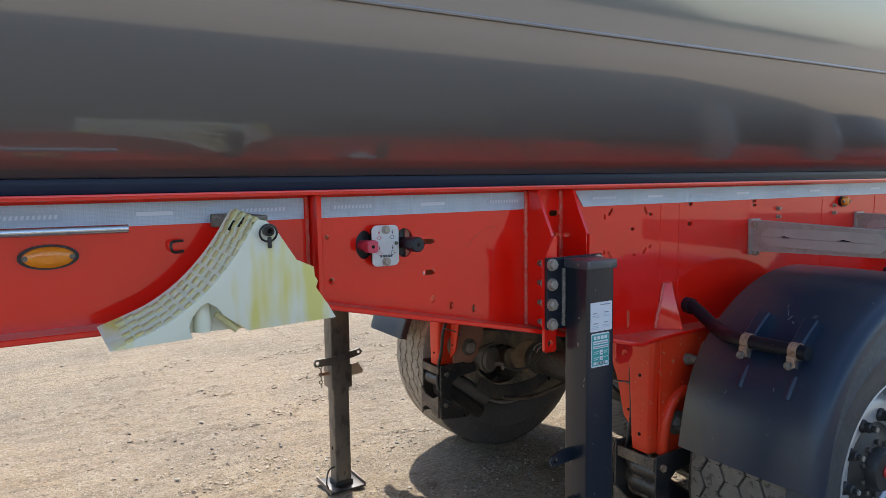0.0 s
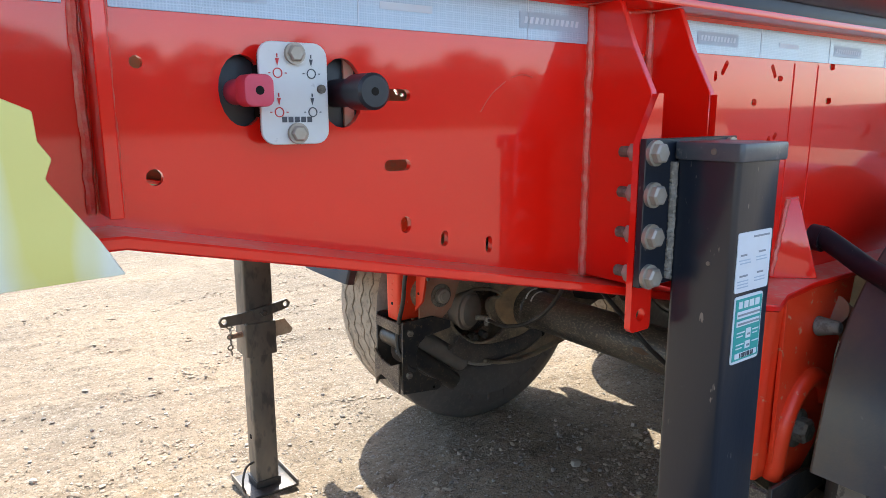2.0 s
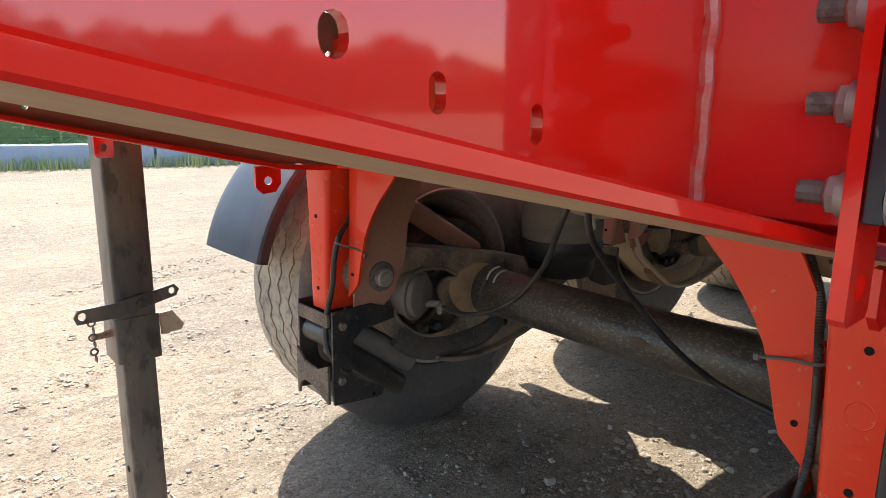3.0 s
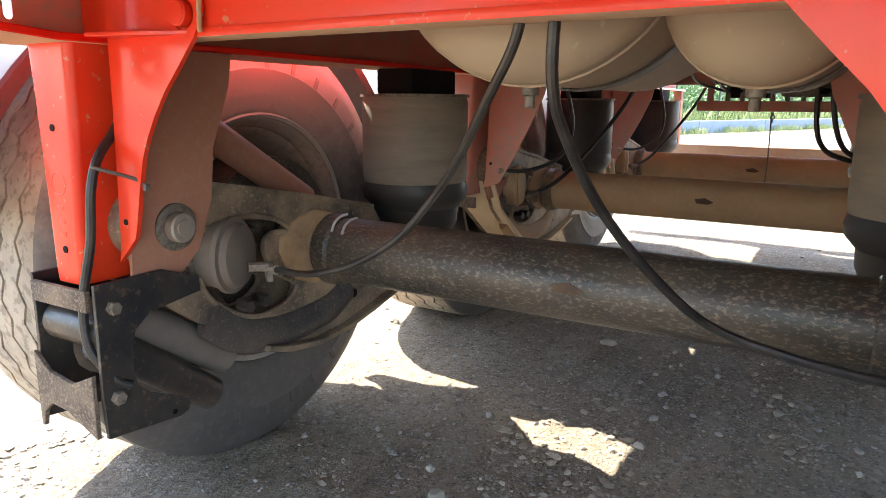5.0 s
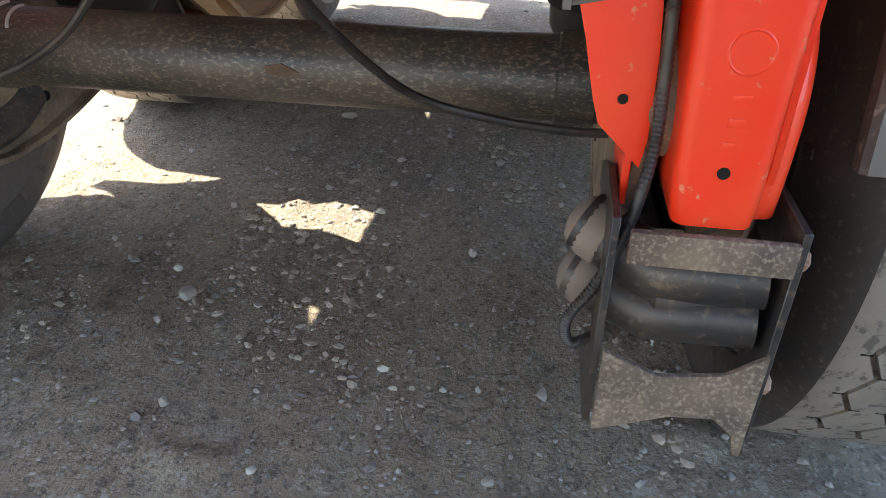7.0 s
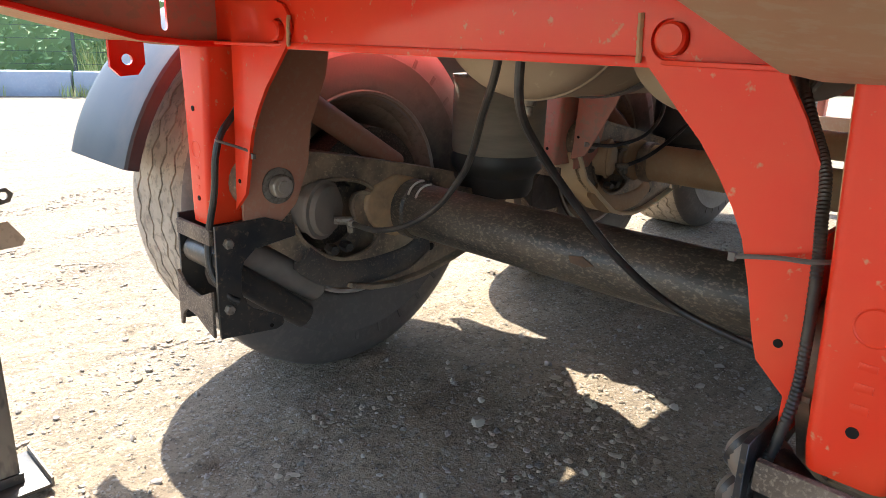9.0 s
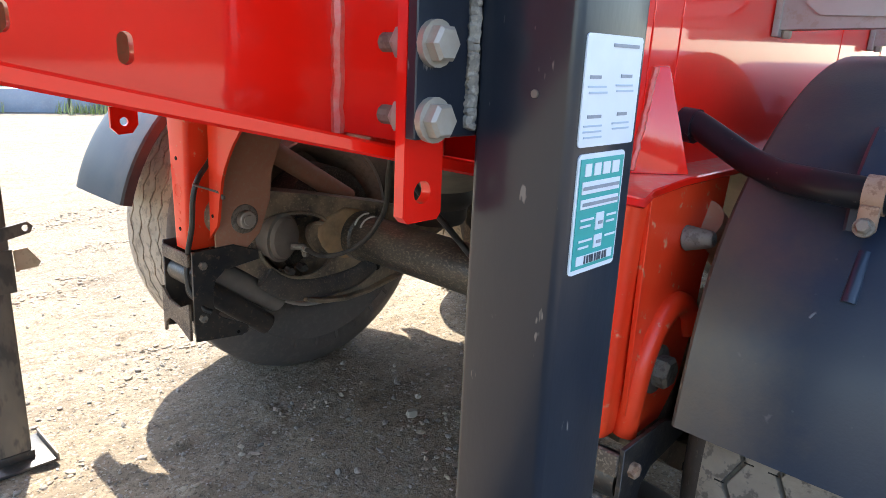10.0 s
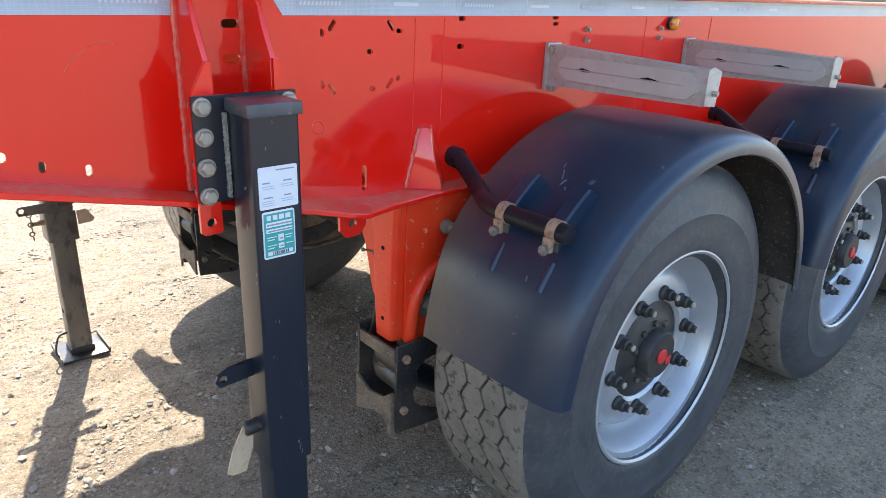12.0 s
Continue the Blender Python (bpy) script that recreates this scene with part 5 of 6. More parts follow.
        for x0, z in ((0.974, 1.034), (0.975, 1.022), (0.999, 1.006), (0.999, 0.991)):
            part("print_line", box(x0, x0 + (0.05 if x0 < 0.99 else 0.006), 1.3947, 1.3952, z, z + 0.0026), LABEL_GREY, tl)
        for x0, x1, z in ((0.974, 0.992, 1.011), (0.974, 0.988, 1.006), (1.010, 1.024, 1.011), (1.010, 1.022, 1.006), (0.974, 0.992, 0.995), (0.974, 0.988, 0.990), (1.010, 1.025, 0.995)):
            part("print_line", box(x0, x1, 1.3947, 1.3952, z, z + 0.0016), STICKER, tl)
    return g


for far in (False, True):
    leg_bracket(far)
    landing_leg(far)

# triangular stiffener over the first hanger
for far in (False, True):
    t = thing("web_gusset", (1.53, 1.60, 0.97), "small folded red triangular gusset welded on the beam", "gusset", "web gussets", mirror=far)
    bm = bmesh.new()
    q = [bm.verts.new(c) for c in ((1.462, 1.6195, 0.970), (1.592, 1.6195, 0.970), (1.530, 1.560, 0.970), (1.500, 1.6195, 1.122), (1.545, 1.6195, 1.126), (1.517, 1.604, 1.122))]
    for f in ((0, 3, 5, 2), (2, 5, 4, 1), (0, 2, 1), (3, 4, 5), (0, 1, 4, 3)):
        bm.faces.new([q[i] for i in f])
    bmesh.ops.recalc_face_normals(bm, faces=bm.faces)
    part("folded_plate", bevel(bm, 0.003, 2, 25), RED, t)
    part("weld", weld_bead((1.460, 1.617, 0.975), (1.499, 1.617, 1.122), 0.005, 22, 5), WELD, t, "rough painted weld")
    s = thing("shackle_tab", (1.275, 1.58, 0.93), "red steel tab with a round hole under the flange", "tab", "shackle tabs", mirror=far)
    part("plate", prism([(1.242, 0.966), (1.312, 0.966), (1.312, 0.920), (1.296, 0.899), (1.260, 0.896), (1.242, 0.914)], "y", 1.575, 1.585, holes=[ring(1.276, 0.929, 0.011, 16)]), RED, s)


# ---- side arms above the mudguards ----
def side_arm(x):
    a = thing("side_guard_arm", (x, 1.62, 1.25), "grey galvanised steel side guard arm on the beam", "side guard arm", "side guard arms")
    y0, y1 = 1.618, 1.135
    bm, rows = bmesh.new(), []
    for u in np.linspace(0, 1, 15):
        y = y0 + (y1 - y0) * u
        h0, h1 = 1.197 + 0.012 * u, 1.308 - 0.018 * u
        swell = 0.003 * math.sin(math.pi * min(max((u - 0.10) / 0.82, 0), 1)) ** 0.4
        m = (h0 + h1) / 2
        row = [(x, h1), (x, h1 - 0.012), (x, m + 0.026), (x + swell * 0.6, m + 0.019), (x + swell, m + 0.004), (x + swell, m - 0.004), (x + swell * 0.6, m - 0.019), (x, m - 0.026), (x, h0 + 0.012), (x, h0)]
        row = [(x + 0.045, h1)] + row + [(x + 0.045, h0)]
        rows.append([bm.verts.new((px, y, pz)) for px, pz in row])
    for p, q in zip(rows, rows[1:]):
        for i in range(len(p) - 1):
            bm.faces.new((p[i], p[i + 1], q[i + 1], q[i]))
    bmesh.ops.recalc_face_normals(bm, faces=bm.faces)
    bmesh.ops.solidify(bm, geom=bm.faces, thickness=0.003)
    part("channel", bm, GALV, a, smooth=50)
    # raised pale panel with two torn slits
    tall = lambda y: (1.2525 - 0.003 * (1.618 - y) / 0.483, 0.036)
    pts = [(1.565, 0.010), (1.540, 0.030), (1.40, 0.032), (1.25, 0.032), (1.175, 0.030), (1.150, 0.010)]
    loop = [(y, tall(y)[0] + h) for y, h in pts] + [(y, tall(y)[0] - h) for y, h in reversed(pts)]
    slits = [[(1.510 - d, 1.2520), (1.483 - d, 1.2580), (1.440 - d, 1.2505), (1.480 - d, 1.2475)] for d in (0.0, 0.20)]
    bm = prism(loop, "x", x - 0.006, x + 0.004, holes=slits)
    part("raised_panel", bm, PANEL, a, "pale zinc panel with two dark slits")
    for d in (0.0, 0.20):
        part("slit", box(x + 0.0005, x + 0.003, 1.440 - d, 1.510 - d, 1.247, 1.257), INSIDE, a)
    part("panel_crease", tube([(x - 0.0062, 1.56, 1.252), (x - 0.0062, 1.185, 1.250)], 0.0016, 6, 1), GALV, a)
    part("end_plate", prism([(x - 0.002, 1.210), (x + 0.050, 1.205), (x + 0.058, 1.286), (x + 0.02, 1.298), (x - 0.002, 1.292)], "y", 1.128, 1.135, 0.001), GALV, a)
    part("end_bolt", hexbolt((x + 0.03, 1.127, 1.238), (x + 0.03, 1.115, 1.238), 0.007), BOLT, a)
    part("foot_flange", box(x - 0.006, x + 0.05, 1.606, 1.6185, 1.185, 1.312, 0.002), GALV, a)
    part("foot_bolt", hexbolt((x + 0.001, 1.597, 1.293), (x - 0.012, 1.597, 1.293), 0.010, 0.013), BOLT, a)
    part("foot_bolt", hexbolt((x + 0.012, 1.597, 1.196), (x + 0.012, 1.597, 1.182), 0.009), BOLT, a)
    return a


for x in (1.945, 2.650):
    side_arm(x)
for x in (2.116, 2.491):
    for z in (1.344, 1.314):
        part("clip_bolt", hexbolt((x, 1.6195, z), (x, 1.606, z), 0.0065, 0.008), BOLT, chassis, "zinc clip bolt")


# ---- reflective tape ----
def tape(x0, x1, slant=0.0, z0=1.381, z1=1.429):
    t = thing("reflective_tape", ((x0 + x1) / 2, 1.62, z0), "silver honeycomb reflective tape on the red beam", "reflective tape", "tape strips")
    part("strip", prism([(x0 + slant, z0), (x1, z0), (x1, z1), (x0, z1)], "y", 1.6182, 1.6196), TAPE, t)
    n, x = 0, x0 + 0.03 + slant
    while x < x1 - 0.12 and x < 3.2:
        if n % 2 == 0:
            part("dark_print", box(x, x + 0.115, 1.6176, 1.6181, z0 + 0.014, z0 + 0.034), TAPE_MARK, t)
            for i in range(11):
                part("pale_print", prism([(x + 0.007 + 0.0092 * i, z0 + 0.020), (x + 0.0125 + 0.0092 * i, z0 + 0.020), (x + 0.0145 + 0.0092 * i, z0 + 0.028), (x + 0.009 + 0.0092 * i, z0 + 0.028)], "y", 1.6170, 1.6175), TAPE_WHITE, t)
        else:
            part("pale_print", box(x + 0.02, x + 0.09, 1.6176, 1.6181, z0 + 0.020, z0 + 0.028), TAPE_WHITE, t)
        x += 0.225
        n += 1
    for s in range(1, 6):
        sx = x0 + 0.247 * s
        if sx < min(x1, 2.6):
            part("joint", box(sx, sx + 0.0012, 1.6176, 1.6181, z0, z1), TAPE_WHITE, t)


tape(X0, 0.280)
tape(0.316, 0.927)
tape(1.112, X1 - 0.1, 0.032)


# ---- brake valve panel ----
def valve_panel():
    v = thing("brake_valve_panel", (0.478, 1.61, 1.31), "white brake release panel with a red and a black knob", "brake valve")
    part("plate", prism(rounded(0.441, 0.514, 1.258, 1.358, 0.014, 5), "y", 1.597, 1.601, 0.0008), WHITE_PLATE, v)
    part("valve_body", box(0.448, 0.508, 1.601, 1.69, 1.268, 1.350, 0.004), INSIDE, v)
    # Unseen filler box, added to darken both knob holes.
    part("valve_body", box(0.384, 0.580, 1.634, 1.72, 1.262, 1.358, 0.004), KNOB_BLACK, v, "dark box added behind the web so its holes read dark")
    for z in (1.347, 1.269):
        part("plate_bolt", hexbolt((0.478, 1.5965, z), (0.478, 1.588, z), 0.0085, 0.0105), BOLT, v)
    part("rivet", cyl((0.506, 1.597, 1.313), (0.506, 1.594, 1.313), 0.0045, 12), BARE, v)
    for x, m, square in ((0.430, KNOB_RED, True), (0.540, KNOB_BLACK, False)):
        if square:
            k = prism(rounded(x - 0.0145, x + 0.0145, 1.295, 1.325, 0.008, 5), "y", 1.568, 1.595)
            bevel(k, 0.003, 2, 60)
        else:
            k = cyl((x, 1.585, 1.310), (x, 1.545, 1.310), 0.0185, 26, 0.003)
        part("knob", k, m, v, "faded red square knob" if square else "black round knob")
        part("knob_stem", cyl((x, 1.70, 1.310), (x, 1.590 if square else 1.583, 1.310), 0.0130 if square else 0.0150, 20), m, v)
        part("knob_hole", cyl((x, 1.5675 if square else 1.5445, 1.310), (x, 1.575 if square else 1.552, 1.310), 0.0042, 12), INSIDE, v)
    for x, m in ((0.460, HUB_RED), (0.496, INK)):
        for z in (1.330, 1.292):
            part("print_arrow", prism([(x - 0.002, z + 0.012), (x + 0.002, z + 0.012), (x, z + 0.005)], "y", 1.5962, 1.5969), m, v)
            part("print_arrow", box(x - 0.0006, x + 0.0006, 1.5962, 1.5969, z + 0.013, z + 0.0165), m, v)
            part("print_ring", lathe([(0.0040, 0), (0.0050, 0), (0.0050, 0.0006), (0.0040, 0.0006)], (x, 1.5963, z - 0.002), (0, 1, 0), 16, True), m, v)
            for s in (-1, 1):
                part("print_arrow", box(x + s * 0.0085 - 0.001, x + s * 0.0085 + 0.001, 1.5962, 1.5969, z - 0.0025, z - 0.0015), m, v)
    for i in range(5):
        part("print_bar", box(0.4625 + 0.0068 * i, 0.4675 + 0.0068 * i, 1.5962, 1.5969, 1.280, 1.2855), INK, v)


valve_panel()


# ---- wheel chock on its holder ----
def wheel_chock():
    c = thing("wheel_chock", (0.10, 1.53, 1.165), "yellowed white plastic wheel chock hanging on a steel pin", "wheel chock")
    face = [(-0.155, 1.168), (-0.102, 1.187), (-0.052, 1.209), (0.003, 1.247), (0.052, 1.296), (0.088, 1.343), (0.110, 1.379), (0.120, 1.392)]
    heel = [(0.137, 1.390), (0.156, 1.372), (0.197, 1.308), (0.233, 1.291), (0.234, 1.272), (0.241, 1.261), (0.236, 1.248), (0.263, 1.207), (0.278, 1.180), (0.093, 1.175)]
    arch = [(0.048, 1.209), (0.035, 1.227), (0.018, 1.238), (0.004, 1.232), (-0.010, 1.214), (-0.018, 1.196), (-0.012, 1.173)]
    dense = [(p.x, p.z) for p in smooth_path([(a, 0, b) for a, b in face], 3)]

    def outward(k):
        a, b = dense[max(k - 1, 0)], dense[min(k + 1, len(dense) - 1)]
        d = Vector((b[0] - a[0], 0, b[1] - a[1])).normalized()
        return Vector((-d.z, 0, d.x))

    for (y0, g0), (y1, g1), tail in (((1.440, 0.0), (1.472, 0.0105), arch), ((1.472, 0.0105), (1.545, 0.0305), [(-0.012, 1.178)])):
        bm, rows = bmesh.new(), []
        for y, grow in ((y0, g0), (y1, g1)):
            crown = [(dense[k][0] + outward(k).x * grow, dense[k][1] + outward(k).z * grow) for k in range(len(dense))]
            rows.append([bm.verts.new((px, y, pz)) for px, pz in crown + heel + tail])
        m = len(rows[0])
        for k in range(m):
            bm.faces.new((rows[0][k], rows[0][(k + 1) % m], rows[1][(k + 1) % m], rows[1][k]))
        for r in rows:
            bm.faces.new(r)
        bmesh.ops.recalc_face_normals(bm, faces=bm.faces)
        part("block", bevel(bm, 0.002, 2, 40) if tail is arch else bm, CHOCK, c)
    # stepped running face
    path = smooth_path([(a, 0, b) for a, b in face], 3)[1:]
    for i in range(1, len(path) - 1):
        p, d = path[i], (path[i + 1] - path[i - 1]).normalized()
        nrm = Vector((-d.z, 0, d.x))
        for j in range(4):
            y = 1.443 + 0.0245 * j + (0.0 if i % 2 else 0.004)
            p = path[i] + nrm * (0.0010 + 0.290 * (y + 0.011 - 1.440))
            a, b = p - d * 0.0074 + nrm * 0.0002, p + d * 0.0084 + nrm * 0.0011
            m = bmesh.new()
            qs = [m.verts.new(v) for v in ((a.x, y, a.z), (a.x, y + 0.0233, a.z), (b.x, y + 0.0233, b.z), (b.x, y, b.z), (a.x + nrm.x * -0.004, y, a.z - nrm.z * 0.004), (b.x - nrm.x * 0.008, y, b.z - nrm.z * 0.008), (b.x - nrm.x * 0.008, y + 0.0233, b.z - nrm.z * 0.008), (a.x - nrm.x * 0.004, y + 0.0233, a.z - nrm.z * 0.004))]
            for f in ((0, 1, 2, 3), (4, 7, 6, 5), (0, 3, 5, 4), (1, 7, 6, 2), (3, 2, 6, 5), (0, 4, 7, 1)):
                m.faces.new([qs[k] for k in f])
            bmesh.ops.recalc_face_normals(m, faces=m.faces)
            part("grip_step", m, CHOCK_DIRTY, c, "dirty moulded grip step" if i == 1 and j == 0 else "", smooth=0)
    part("mould_recess", tube([(0.012, 1.466, 1.180), (0.012, 1.466, 1.200), (0.012, 1.470, 1.220), (0.014, 1.476, 1.232)], 0.017, 20), CHOCK, c, "rounded moulded core in the recess")
    part("mould_recess", tube([(0.036, 1.454, 1.214), (0.056, 1.454, 1.194), (0.074, 1.454, 1.178)], 0.007, 12), CHOCK_DIRTY, c)
    for y, k in ((1.478, len(dense) - 4), (1.505, len(dense) - 5)):
        o = outward(k) * (0.0005 + 0.290 * (y - 1.440))
        q, e = Vector((dense[k][0], y, dense[k][1])) + o, Vector((dense[k + 2][0] - dense[k][0], 0, dense[k + 2][1] - dense[k][1])).normalized()
        part("slot_mark", tube([q - e * 0.011, q + e * 0.011], 0.005, 10, 1), INSIDE, c, "dark moulded slot" if y < 1.48 else "")
    h = thing("chock_holder", (0.15, 1.61, 1.37), "grey steel chock holder with a pin and ring", "chock holder")
    part("bracket", box(0.070, 0.152, 1.598, 1.6195, 1.372, 1.400, 0.003), BARE, h)
    part("bracket_arm", box(0.112, 0.150, 1.470, 1.600, 1.389, 1.399, 0.003), BARE, h)
    part("pin", lathe([(0.0054, 0.010), (0.0054, 0.0), (0.0066, -0.001), (0.0092, 0.001), (0.0102, 0.004), (0.0102, 0.020), (0.0085, 0.024), (0.0085, 0.12)], (0.137, 1.418, 1.370), (0, 1, 0), 26), BLACK_WORN, h, "dark worn steel pin")
    part("pin_bore", cyl((0.137, 1.426, 1.370), (0.137, 1.432, 1.370), 0.0054, 18), INSIDE, h)
    part("ring", lathe([(0.0165, -0.0016), (0.0190, 0), (0.0165, 0.0016), (0.0148, 0)], (0.137, 1.430, 1.366), (0.05, 1, 0.12), 34, True), BLACK_WORN, h, "dark wire ring")
    part("split_pin", box(0.134, 0.142, 1.425, 1.430, 1.336, 1.359, 0.002), BLACK_WORN, h)
    part("latch", tube([(0.010, 1.606, 1.325), (-0.012, 1.596, 1.326), (-0.014, 1.596, 1.345), (0.010, 1.606, 1.347)], 0.003, 8, 4), BLACK_WORN, h)


wheel_chock()
tube_holder = thing("aluminium_tube", (-0.5, 1.55, 1.38), "bright aluminium tube clipped along the red beam", "tube")
part("tube_bar", cyl((-0.95, 1.555, 1.385), (-0.098, 1.555, 1.380), 0.0085, 18, 0.001), ALU, tube_holder)
for x in (-0.75, -0.42):
    part("clip", box(x, x + 0.02, 1.556, 1.6195, 1.374, 1.392, 0.002), BARE, tube_holder)


# ---- marker lamps ----
def marker(x, z, rx, rz):
    m = thing("marker_lamp", (x, 1.61, z), "amber side marker lamp on the red beam", "marker lamp", "marker lamps")
    part("gasket", prism(ring(x, z, rx, 32, rz), "y", 1.609, 1.6195), BLACK, m, "black rubber gasket")
    bm = bmesh.new()
    rows = []
    for s, dy in ((0.86, 0.0), (0.83, 0.006), (0.68, 0.010), (0.40, 0.0125)):
        rows.append([bm.verts.new((u, 1.609 - dy, v)) for u, v in ring(x, z, rx * s, 32, rz * s)])
    for a, b in zip(rows, rows[1:]):
        for i in range(32):
            bm.faces.new((a[i], a[(i + 1) % 32], b[(i + 1) % 32], b[i]))
    bm.faces.new(rows[-1])
    bmesh.ops.recalc_face_normals(bm, faces=bm.faces)
    part("lens", bm, AMBER, m)
    part("lens_ring", lathe([(rz * 0.40, 0), (rz * 0.50, 0), (rz * 0.50, 0.002), (rz * 0.40, 0.002)], (x, 1.595, z), (0, 1, 0), 20, True), AMBER, m)
    for s in (-1, 1):
        part("lens_screw", cyl((x + s * rx * 0.76, 1.604, z), (x + s * rx * 0.76, 1.5985, z), rz * 0.22, 10), BARE, m)


marker(-0.234, 1.329, 0.052, 0.024)
marker(2.555, 1.358, 0.032, 0.022)


# ---- air tanks, valves and hoses under the frame ----
def air_tank(x0, x1, y, z, r):
    t = thing("air_tank", (x0, y, z), "dust-covered grey air tank slung under the frame", "air tank", "air tanks")
    n = 10
    dome = [(r * math.sin(math.pi / 2 * i / n), 0.07 * (1 - math.cos(math.pi / 2 * i / n))) for i in range(n + 1)]
    end = [(a, (x1 - x0) - b) for a, b in reversed(dome)]
    part("shell", lathe(dome + end, (x0, y, z), (1, 0, 0), 48), TANK, t, smooth=60)
    part("seam", lathe([(r - 0.001, 0.080), (r + 0.003, 0.082), (r + 0.003, 0.090), (r - 0.001, 0.092)], (x0, y, z), (1, 0, 0), 48), TANK, t)
    part("drain_valve", lathe([(0.012, 0), (0.012, -0.012), (0.007, -0.014), (0.007, -0.03), (0, -0.03)], (x0 + 0.10, y + 0.005, z - r), (0, 0, 1), 12), BARE, t)
    part("strap", lathe([(r + 0.002, 0.25), (r + 0.005, 0.25), (r + 0.005, 0.29), (r + 0.002, 0.29)], (x0, y, z), (1, 0, 0), 48, True), BLACK_WORN, t)
    part("hanger_strap", box(x0 + 0.25, x0 + 0.29, y - 0.012, y + 0.012, z + r, 1.475), BLACK_WORN, t)


air_tank(1.545, 2.20, 2.212, 1.108, 0.212)
air_tank(1.60, 2.20, 1.936, 1.012, 0.118)


def hose(pts, r, label, mat=HOSE, rib=0.0, steps=10, fittings=True):
    h = thing("air_hose", pts[0], label, "hose", "hoses")
    part("hose_line", tube(pts, r, 10, steps, rib), mat, h)
    if fittings:
        part("ferrule", tube([pts[-1], Vector(pts[-1]) + (Vector(pts[-1]) - Vector(pts[-2])).normalized() * 0.02], r * 1.4, 10, 1), BOLT, h)
    return h


hose([(1.495, 2.162, 0.985), (1.505, 2.180, 0.935), (1.545, 2.235, 0.870), (1.600, 2.300, 0.800), (1.640, 2.360, 0.742), (1.655, 2.440, 0.662), (1.660, 2.540, 0.602), (1.662, 2.640, 0.572), (1.690, 2.745, 0.560)], 0.0065, "black rubber brake hose drooping under the frame")
hose([(1.495, 2.125, 0.985), (1.505, 2.130, 0.900), (1.550, 2.130, 0.838), (1.640, 2.108, 0.736), (1.700, 2.046, 0.638), (1.765, 1.974, 0.560), (1.790, 1.860, 0.525), (1.790, 1.750, 0.515), (1.80, 1.66, 0.512)], 0.0072, "black rubber brake hose drooping under the frame", fittings=False)
hose([(1.490, 1.755, 0.975), (1.472, 1.724, 0.915), (1.445, 1.697, 0.872), (1.424, 1.686, 0.825), (1.422, 1.681, 0.775), (1.420, 1.677, 0.700), (1.416, 1.677, 0.635), (1.408, 1.688, 0.566), (1.400, 1.711, 0.500), (1.398, 1.737, 0.450), (1.405, 1.730, 0.414), (1.430, 1.700, 0.411)], 0.0056, "black corrugated conduit tied along the hanger", rib=0.0009, steps=26, fittings=False)
hose([(1.480, 2.854, 0.870), (1.450, 2.848, 0.825), (1.410, 2.836, 0.785), (1.392, 2.834, 0.735), (1.388, 2.842, 0.656), (1.378, 2.862, 0.557), (1.376, 2.856, 0.481), (1.40, 2.83, 0.425), (1.42, 2.82, 0.41)], 0.0075, "black rubber hose tied along the hanger", fittings=False)
for pts in ([(1.437, 1.770, 0.766), (1.437, 1.724, 0.775), (1.415, 1.688, 0.784), (1.428, 1.668, 0.786)], [(1.447, 2.775, 0.74), (1.441, 2.79, 0.752), (1.392, 2.815, 0.772), (1.394, 2.828, 0.775)]):
    z = thing("cable_tie", pts[0], "grey plastic cable tie round the hose and plate", "cable tie", "cable ties")
    part("strap", tube(pts, 0.0030, 6, 6), TIE, z)
    part("lock_head", box(pts[0][0] - 0.004, pts[0][0] + 0.004, pts[0][1] - 0.004, pts[0][1] + 0.004, pts[0][2] - 0.005, pts[0][2] + 0.005, 0.001), TIE, z)
for k in (1, 2):
    o = PITCH * k
    hose([(2.02 + o, 2.50, 0.99), (1.98 + o, 2.56, 0.86), (1.90 + o, 2.66, 0.70), (1.80 + o, 2.73, 0.60), (1.71 + o, 2.785, 0.556)], 0.0075, "black rubber brake hose drooping under the frame")
    hose([(1.62 + o, 2.66, 0.98), (1.68 + o, 2.64, 0.80), (1.62 + o, 2.66, 0.70), (1.52 + o, 2.72, 0.66), (1.45 + o, 2.78, 0.66)], 0.0065, "black rubber brake hose drooping under the frame")
hose([(3.30, 1.94, 0.95), (3.31, 1.93, 0.80), (3.33, 1.90, 0.73), (3.36, 1.84, 0.70), (3.38, 1.79, 0.69)], 0.0085, "black rubber brake hose drooping under the frame")
hose([(3.30, 1.90, 0.95), (3.31, 1.88, 0.82), (3.33, 1.85, 0.74), (3.36, 1.80, 0.70)], 0.0085, "black rubber brake hose drooping under the frame")


